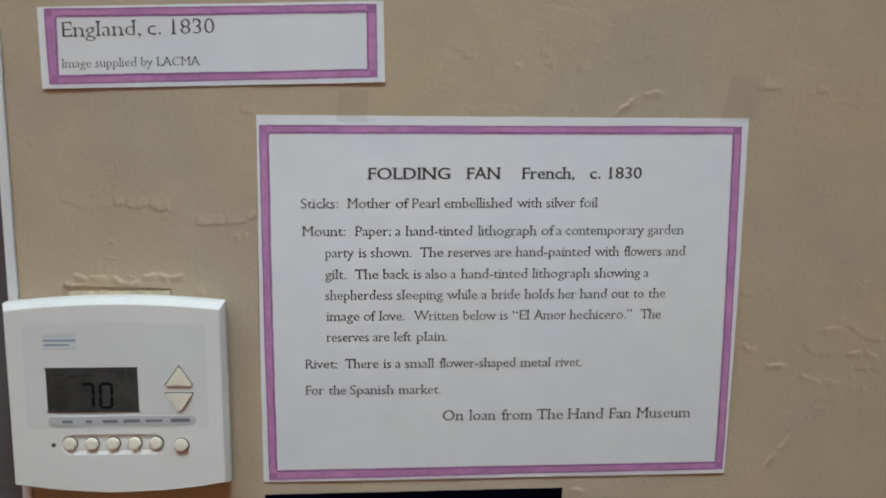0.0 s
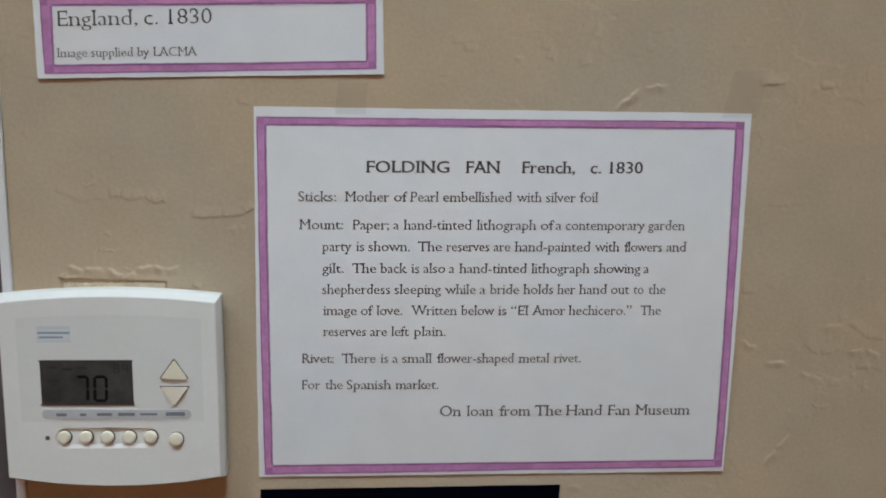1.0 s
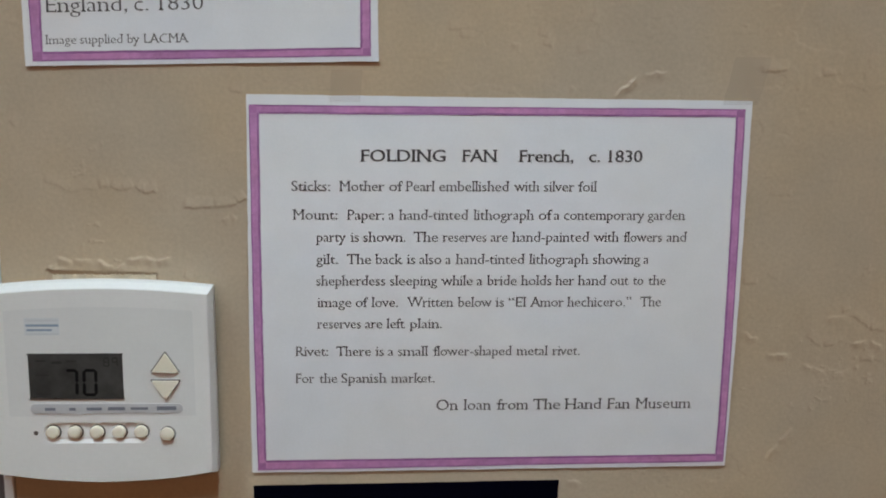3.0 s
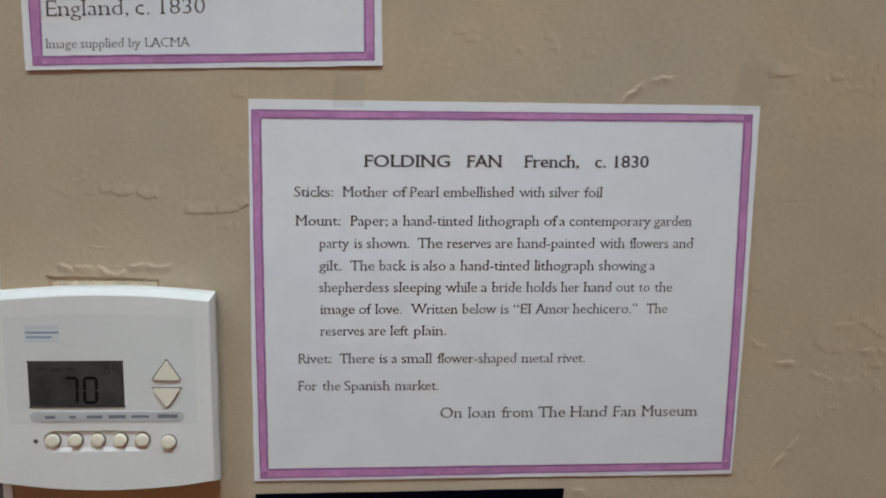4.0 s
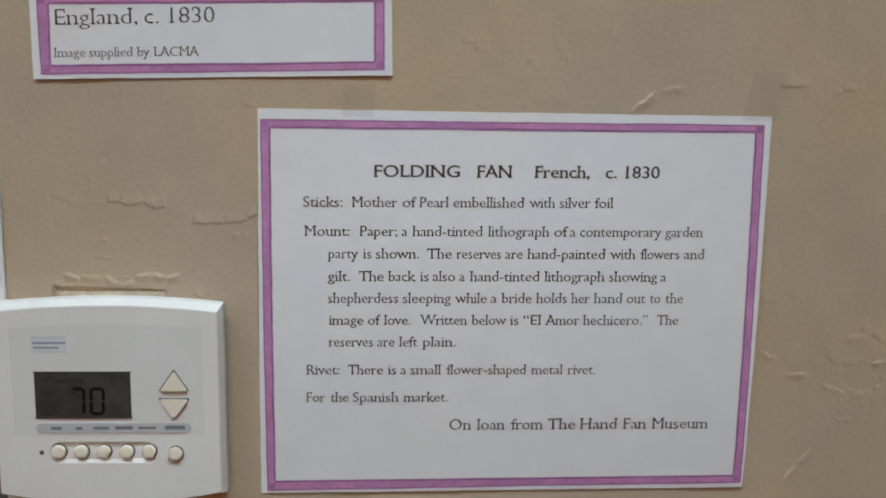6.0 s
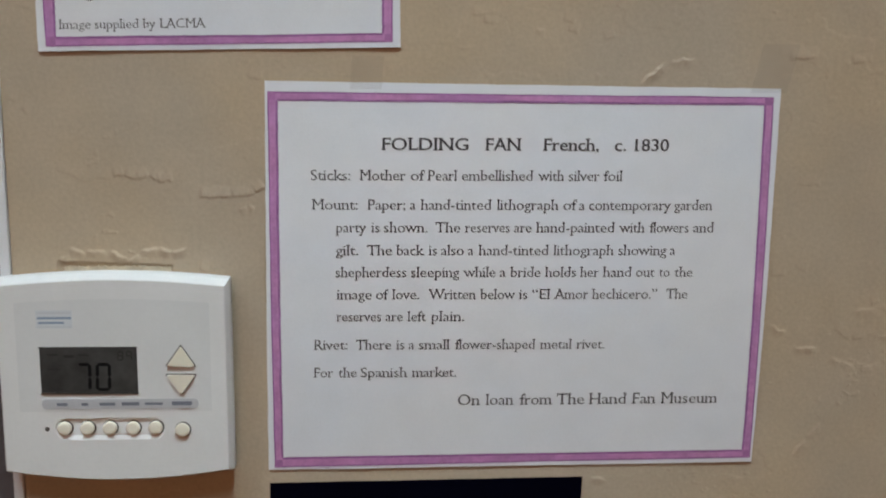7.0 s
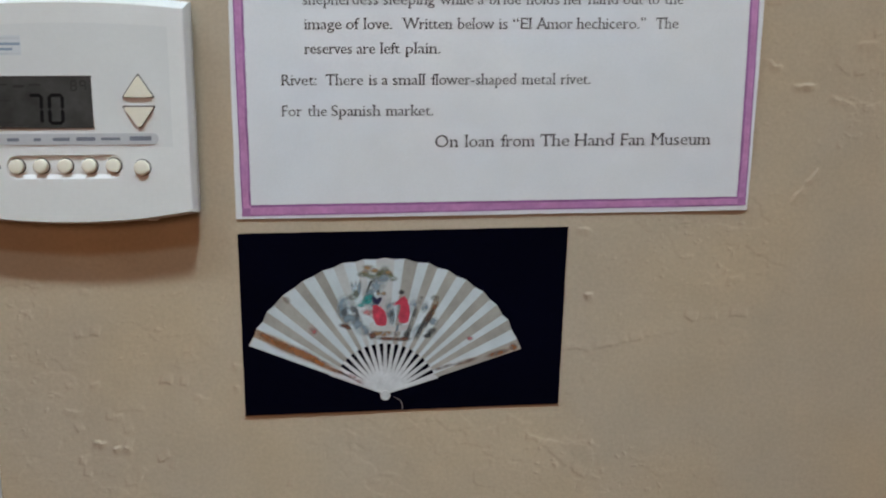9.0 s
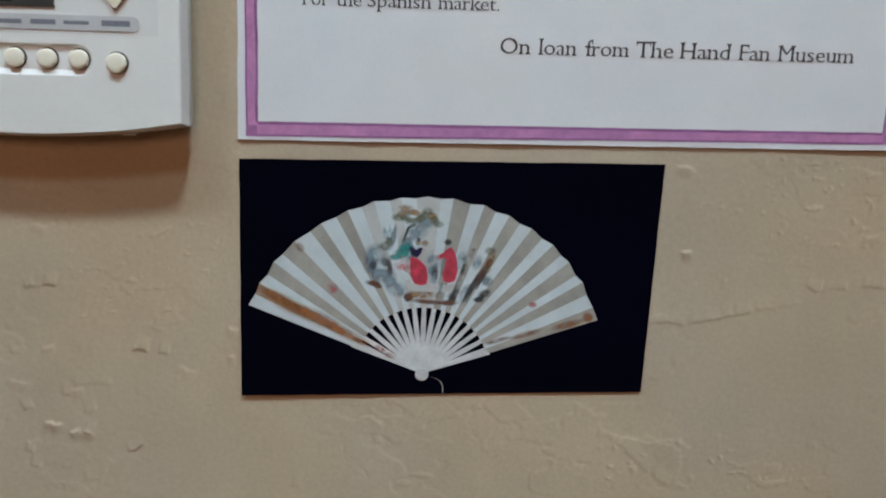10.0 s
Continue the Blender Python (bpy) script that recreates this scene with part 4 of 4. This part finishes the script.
for mat, label, spots in (
    (S_SLATE, "grey-blue painted haze", ((55.4, -264.6, 4.4, 4.1, 0), (53.6, -269, 2.9, 3.4, 0), (61.6, -275.5, 2.9, 4.9, 10), (65.6, -279.7, 3.2, 2.9, 0), (61.2, -256.6, 1.1, 4.1, 0), (62.9, -255.9, 1.0, 4.1, -8), (59.5, -256.2, 1.0, 3.4, 12), (79.5, -268.5, 2.7, 5.4, 0), (69.7, -261.3, 3.9, 6.3, 0), (73.1, -253.5, 3.9, 3.4, 0), (91.7, -266.5, 2.2, 3.9, -20), (98.7, -266.9, 2.0, 2.9, -20), (103.2, -275, 2.4, 2.2, 0), (94.1, -280.6, 2.4, 3.9, -30), (75.8, -250.3, 4.4, 2.2, 0), (84.5, -268.4, 2.0, 4.4, 0), (57.2, -273.4, 3.4, 3.4, 0))),
    (S_OLIVE, "olive painted foliage", ((64.8, -248.1, 2.7, 1.5, 0), (70.6, -249.4, 3.2, 1.5, 0), (74.1, -248.1, 2.0, 1.7, 0), (76.9, -246.1, 2.4, 2.2, 0), (79.4, -248.7, 2.4, 1.5, -20), (81.8, -250.8, 2.0, 1.2, 0), (59.4, -260.6, 2.4, 1.7, 0), (61.2, -258.6, 1.2, 1.7, 0), (104.1, -261.8, 2.0, 1.5, 0), (67.7, -247.5, 2.0, 1.5, 0))),
    (S_OCHRE, "ochre painted foliage and ground", ((68.5, -244.6, 3.4, 1.7, -10), (66.2, -246.4, 2.0, 1.2, 0), (71.2, -246, 2.2, 1.2, 0), (79.1, -247.3, 1.7, 1.2, 0), (75.8, -281.7, 7.3, 2.0, 0), (104.2, -265.5, 1.7, 2.7, -25), (102.7, -269.5, 1.7, 2.7, -25), (76.1, -259, 1.5, 1.2, 0), (73.2, -258.8, 1.0, 1.0, 0))),
    (S_DARK, "dark painted shade", ((59.8, -267.7, 2.0, 1.7, 0), (61.5, -270.8, 1.0, 2.7, 0), (80.6, -272.9, 1.5, 3.7, 0), (85.9, -258.3, 1.5, 1.2, 0), (97.4, -276.8, 1.2, 6.3, -32), (100.7, -273, 1.2, 3.4, -28), (102.2, -280.7, 2.7, 1.7, 30), (99.8, -283.3, 2.0, 1.2, 0), (88.4, -282.5, 1.7, 2.2, 0), (69, -283.1, 1.0, 1.5, 0), (54.3, -269, 1.5, 2.0, 0), (73.4, -257.6, 0.9, 0.9, 0))),
    (S_EARTH, "brown painted ground", ((54.4, -276.9, 2.7, 1.1, -12), (56.4, -277.9, 1.7, 1.0, -20), (69.7, -282.6, 1.7, 1.7, 0), (79.2, -284.6, 7.3, 1.0, -3), (87, -284.8, 3.4, 1.2, 0), (100.6, -272.5, 1.5, 3.7, -28), (103.8, -267.3, 1.0, 2.0, -25))),
    (S_TEAL, "teal painted patch", ((66.8, -263.1, 3.7, 2.0, 20), (68.9, -260.6, 2.0, 1.5, 0), (63.5, -265.4, 2.4, 1.1, 0), (66.6, -261.4, 1.5, 1.5, 0))),
    (S_BLUSH, "rose painted patch", ((66.7, -269, 3.4, 1.5, 0), (69, -271.4, 2.2, 2.2, 0), (72.5, -278, 1.5, 1.0, 0), (76.4, -278, 1.5, 1.0, 0), (123.4, -285.1, 1.7, 1.2, 0), (37.2, -279.2, 2.2, 2.0, -40), (82, -264.8, 1.2, 1.2, 0), (57.9, -305.9, 2.4, 1.2, -25), (62.3, -308.9, 2.2, 1.0, -25))),
    (S_RUST, "rusty stain on the fan leaf", ((13.8, -283.5, 7.3, 1.9, -28), (19, -287.0, 9.5, 3.0, -27), (30.6, -292.4, 11.5, 2.8, -25), (44, -299.5, 9, 2.0, -26), (139.1, -293.7, 6.8, 1.5, 17), (120.8, -298.3, 6.3, 1.2, 17), (147.6, -290.2, 2.2, 2.0, 0), (50, -303, 3.4, 1.0, -25), (23.3, -261.8, 2.2, 1.5, -40), (108.6, -301.3, 4.9, 1.0, 17))),
):
    for x, z, w, h, turn in spots:
        soft_patch(mat, x, z, 1.5 * w, 1.5 * h, turn, label)
for x0, z0, x1, z1, w, mat in ((96.8, -260.8, 88.4, -283.7, 1.7, W_DARK), (93.2, -267.7, 89.8, -280.7, 1.2, W_DARK), (99.2, -272.1, 92.9, -286.1, 1.5, W_DARK),
                               (102.9, -268.0, 98.4, -278.5, 1.0, W_DARK), (83.8, -275.8, 82.4, -283.8, 1.0, W_SLATE)):
    dab("painted_fold", mat, [(x0 - w * 0.6, z0), (x1 - w, z1), (x1 + w, z1), (x0 + w * 0.6, z0)], 0.29, "shaded painted fold of the scene").visible_shadow = False
dab("painted_ledge", M_FAN_PALE, [(70.9, -279.6), (81, -280.4), (89.7, -279.7), (90.1, -276.5), (80.9, -277.4), (70.8, -276.6)], 0.272, "pale painted stone ledge")
dab("painted_rock", M_FAN_WHITE, [(65, -274.7), (67.9, -275.7), (70.7, -274.6), (69.7, -272.2), (66.8, -270.7), (63.9, -272.3)], 0.274, "pale painted rock")
dab("painted_trunk", M_DARK, [(66.5, -258.2), (67.4, -258.2), (69.5, -252.6), (72.3, -251.1), (71.8, -250.6), (68.5, -252.1)], 0.30)
dab("painted_patch", M_RED, [(69.9, -268.7), (70.5, -273.6), (72, -276.6), (74.9, -277.3), (77.3, -276.7), (77.7, -273.5), (76.9, -269.3), (74.6, -266.6), (72.4, -265.4), (70.2, -265)], 0.31, "plain red painted shape")
dab("painted_patch", M_NAVY, [(70.5, -263.8), (72.7, -265.4), (74.3, -263.7), (75.4, -261.2), (74, -260.8), (72.3, -262), (70.8, -260.3), (69.4, -260.9)], 0.32, "plain navy painted shape")
dab("painted_patch", M_RED, [(84.1, -262.8), (82, -264.3), (82.5, -265.7), (83.9, -265), (85.4, -265.2), (85, -268.4), (83.9, -272.1), (84.5, -275.3), (87.2, -276), (89.3, -275), (90.4, -271.2), (90, -266.3), (88.9, -262.4), (87.6, -260.5), (86, -261)], 0.31, "plain red painted shape")

# ---------------------------------------------------------------- the thermostat
stat = thing("thermostat", at_mm(-81, -160, 0), "white plastic programmable wall thermostat with a dark display reading 70", "thermostat")


def arch_outline(x0, x1, top, bottom, rise, drop, n=20, corner=1.2):
    """An outline with a bowed top and bottom."""
    low = [(x0 + (x1 - x0) * i / n, bottom - drop * (1 - (2 * i / n - 1) ** 2)) for i in range(n + 1)]
    high = [(x1 - (x1 - x0) * i / n, top + rise * (1 - (2 * i / n - 1) ** 2)) for i in range(n + 1)]
    return low + high


def lofted(levels, recess=()):
    """A closed skin through outlines (outline, y in mm out) of equal length, from the back to the front; recess: levels sunk into the front."""
    bm = bmesh.new()
    rings = [[bm.verts.new(at_mm(x, z, y)) for x, z in outline] for outline, y in levels]
    n = len(rings[0])
    for a, b in zip(rings, rings[1:]):
        for i in range(n):
            bm.faces.new((a[i], a[(i + 1) % n], b[(i + 1) % n], b[i]))
    bm.faces.new(rings[0][::-1])
    if recess:
        sunk = [[bm.verts.new(at_mm(x, z, y)) for x, z in outline] for outline, y in recess]
        m = len(sunk[0])
        for a, b in zip(sunk, sunk[1:]):
            for i in range(m):
                bm.faces.new((a[i], a[(i + 1) % m], b[(i + 1) % m], b[i]))
        bm.faces.new(sunk[-1])
        bm.edges.index_update()
        edges = [bm.edges.get((r[i], r[(i + 1) % len(r)])) for r in (rings[-1], sunk[0]) for i in range(len(r))]
        bmesh.ops.triangle_fill(bm, use_beauty=True, use_dissolve=False, edges=edges)
    else:
        bm.faces.new(rings[-1])
    bmesh.ops.recalc_face_normals(bm, faces=bm.faces[:])
    return bm


part("base_plate", prism(arch_outline(-138, -24, -108, -206, 2.5, 3), 0, 6.5), M_PLASTIC, stat)
part("cover", lofted([
    (arch_outline(-143.6, -20.2, -104.6, -211.0, 3.4, 5.2), 5.0),
    (arch_outline(-143.8, -19.6, -104.2, -211.2, 3.5, 5.5), 6.2),
    (arch_outline(-143.8, -19.4, -104.2, -211.2, 3.5, 5.5), 12.4),
    (arch_outline(-143.4, -19.7, -104.6, -211.0, 3.5, 5.5), 13.3),
    (arch_outline(-141.8, -21.6, -107.3, -210.0, 3.6, 5.4), 17.0),
    (arch_outline(-141.2, -22.2, -107.9, -209.6, 3.6, 5.4), 17.3),
], [
    (rounded(-114.6, -192.4, -55.4, -180.2, 5.9), 17.3), (rounded(-114.2, -191.7, -55.8, -180.6, 5.4), 16.9),
    (rounded(-113.6, -190.2, -56.4, -181.3, 4.4), 15.9),
]), M_PLASTIC, stat)
FACE = 17.3
part("face_panel", prism(arch_outline(-132.5, -30.0, -116.5, -176.5, 2.2, 0.0), FACE - 0.4, FACE + 0.06), M_PANEL, stat, "slightly greyer inset front panel")
part("side_catch", prism(rounded(-21.0, -161, -19.1, -157, 0.5), 10.5, 13.4, 0.3), M_PLASTIC, stat)

part("release_tab", prism(rounded(-46.5, -215.6, -41.0, -212.6, 0.6), 8.5, 11.5, 0.3), M_PLASTIC, stat)

display = part("display", prism([(-120.4, -165.8), (-69.1, -166.3), (-69.1, -141.0), (-120.4, -140.6)], FACE + 0.2, FACE + 0.5), M_LCD, stat, "dark grey liquid crystal display")
for lo, hi in (((-120.9, -141.0), (-68.7, -140.4)), ((-120.9, -166.6), (-68.7, -166.1))):
    part("display_edge", prism([lo, (hi[0], lo[1]), hi, (lo[0], hi[1])], FACE + 0.2, FACE + 0.62), M_LCD_FRAME, display)


def segment(x0, z0, x1, z1, w, mat, name="segment"):
    """One bar of a seven-segment digit with pointed ends."""
    length = math.hypot(x1 - x0, z1 - z0)
    ux, uz = (x1 - x0) / length, (z1 - z0) / length
    nx, nz = -uz * w / 2, ux * w / 2
    t = w / 2
    pts = [(x0, z0), (x0 + ux * t - nx, z0 + uz * t - nz), (x1 - ux * t - nx, z1 - uz * t - nz), (x1, z1), (x1 - ux * t + nx, z1 - uz * t + nz), (x0 + ux * t + nx, z0 + uz * t + nz)]
    part(name, prism(pts, FACE + 0.48, FACE + 0.56), mat, display)


def digit(x, z, w, h, on, thick, mat):
    lean = 0.03 * h
    xl, xr = x, x + w
    bars = {"a": (xl, z + h, xr, z + h), "b": (xr, z + h, xr - lean / 2, z + h / 2), "c": (xr - lean / 2, z + h / 2, xr - lean, z), "d": (xl - lean, z, xr - lean, z),
            "e": (xl - lean / 2, z + h / 2, xl - lean, z), "f": (xl, z + h, xl - lean / 2, z + h / 2), "g": (xl, z + h / 2, xr, z + h / 2)}
    for key in on:
        segment(*bars[key], thick, mat, "digit_segment")


digit(-100.2, -164.0, 6.0, 14.0, "abc", 1.8, M_SEG)
digit(-90.2, -164.0, 6.4, 14.0, "abcdef", 1.8, M_SEG)
for x0, x1, z, w in ((-117, -109, -152.6, 0.6), (-108, -102, -145.5, 1.6), (-116.5, -110.5, -144.6, 0.9), (-117.5, -109, -163.6, 0.8), (-100, -94, -144.8, 0.8)):
    segment(x0, z, x1, z, w, M_SEG_FAINT, "faint_mark")
digit(-79.0, -147.6, 2.6, 4.6, "abcdefg", 0.7, M_SEG_FAINT)
digit(-74.4, -147.6, 2.6, 4.6, "abcfg", 0.7, M_SEG_FAINT)

strip = part("label_strip", prism(rounded(-120.6, -174.9, -37.0, -169.3, 2.6), FACE + 0.1, FACE + 0.42), M_STRIP, stat, "grey strip of button captions")
for x0, x1, z, h in ((-112.8, -107, -172.3, 1.7), (-99.6, -96, -172.3, 1.6), (-90, -81.6, -172.2, 1.7), (-78.2, -68.8, -172.1, 1.9), (-65.8, -56.2, -172.1, 1.4), (-51.4, -40.6, -172.0, 2.2)):
    part("caption_bar", prism([(x0, z - h / 2), (x1, z - h / 2), (x1, z + h / 2), (x0, z + h / 2)], FACE + 0.4, FACE + 0.5), M_STRIP_INK, strip)

badge = part("badge", prism([(-121.4, -130.2), (-102.4, -130.2), (-102.4, -120.4), (-121.4, -120.4)], FACE + 0.02, FACE + 0.12), M_BADGE, stat, "small badge with unreadable blue lettering")
for x0, x1, z, h, m in ((-120.8, -102.8, -121.8, 1.0, M_BADGE_GREY), (-120.6, -102.8, -124.6, 1.3, M_BADGE_BLUE), (-120.2, -106.6, -127.2, 1.2, M_BADGE_BLUE), (-120.4, -103, -129.4, 0.7, M_BADGE_GREY)):
    part("badge_bar", prism([(x0, z - h / 2), (x1, z - h / 2), (x1, z + h / 2), (x0, z + h / 2)], FACE + 0.1, FACE + 0.16), m, badge)


def arrow_button(name, pts, label):
    cx, cz = sum(p[0] for p in pts) / 3, sum(p[1] for p in pts) / 3
    wide = [(cx + (x - cx) * 1.10, cz + (z - cz) * 1.10 + 0.25) for x, z in pts]
    # flat dark plate coloured as the shade of the gap round the button
    well = part("button_gap", prism(soft_corners(wide, 1.2), FACE + 0.25, FACE + 0.38), M_GAP_SHADE, None)
    button = part(name, prism(soft_corners(pts, 1.3), FACE - 0.2, FACE + 1.5, 0.6, 3, True), M_BUTTON, stat, label)
    well.parent, well.matrix_parent_inverse = button, Matrix()
    well.parent = button
    well.matrix_parent_inverse = (stat.matrix_basis @ button.matrix_parent_inverse).inverted()


arrow_button("up_button", [(-53.6, -151.2), (-38.3, -151.3), (-45.6, -140.0)], "ivory triangular up button")
arrow_button("down_button", [(-46.0, -167.0), (-38.1, -156.1), (-53.8, -156.0)], "ivory triangular down button")

def round_button(cx, cz, r, sunk=False):
    bm = bmesh.new()
    low = 0.9 if sunk else 0.2  # the five in the tray stand lower
    levels = ((r, -1.4 if sunk else -0.2), (r, 1.5 - low), (r * 0.94, 1.85 - low), (r * 0.82, 2.05 - low), (r * 0.5, 2.15 - low))
    rings = [[bm.verts.new(at_mm(x, z, FACE + y)) for x, z in circle(cx, cz, q, 28)] for q, y in levels]
    for a, b in zip(rings, rings[1:]):
        for i in range(28):
            bm.faces.new((a[i], a[(i + 1) % 28], b[(i + 1) % 28], b[i]))
    bm.faces.new(rings[-1])
    bmesh.ops.recalc_face_normals(bm, faces=bm.faces[:])
    for f in bm.faces:
        f.smooth = True
    button = part("round_button", bm, M_BUTTON, stat, "round ivory push button")
    base = FACE - 1.3 if sunk else FACE
    # dark disc set off-centre: the gap's shade is its colour
    gap = part("button_gap", prism(circle(cx + 0.3, cz + 0.1, r + 0.45, 28), base - 0.05, base + 0.12), M_GAP_SHADE, None)
    gap.parent = button
    gap.matrix_parent_inverse = (stat.matrix_basis @ button.matrix_parent_inverse).inverted()


for cx in (-109.5, -97.3, -85.2, -72.9, -60.8):
    round_button(cx, -186.0, 3.75, True)
round_button(-46.2, -187.0, 3.95)
# dark disc on the face, coloured as the shade inside a hole
part("sensor_hole", prism(circle(-118.6, -186.2, 1.3, 16), FACE + 0.05, FACE + 0.2), M_GAP_SHADE, stat, "small hole drawn as a dark disc")
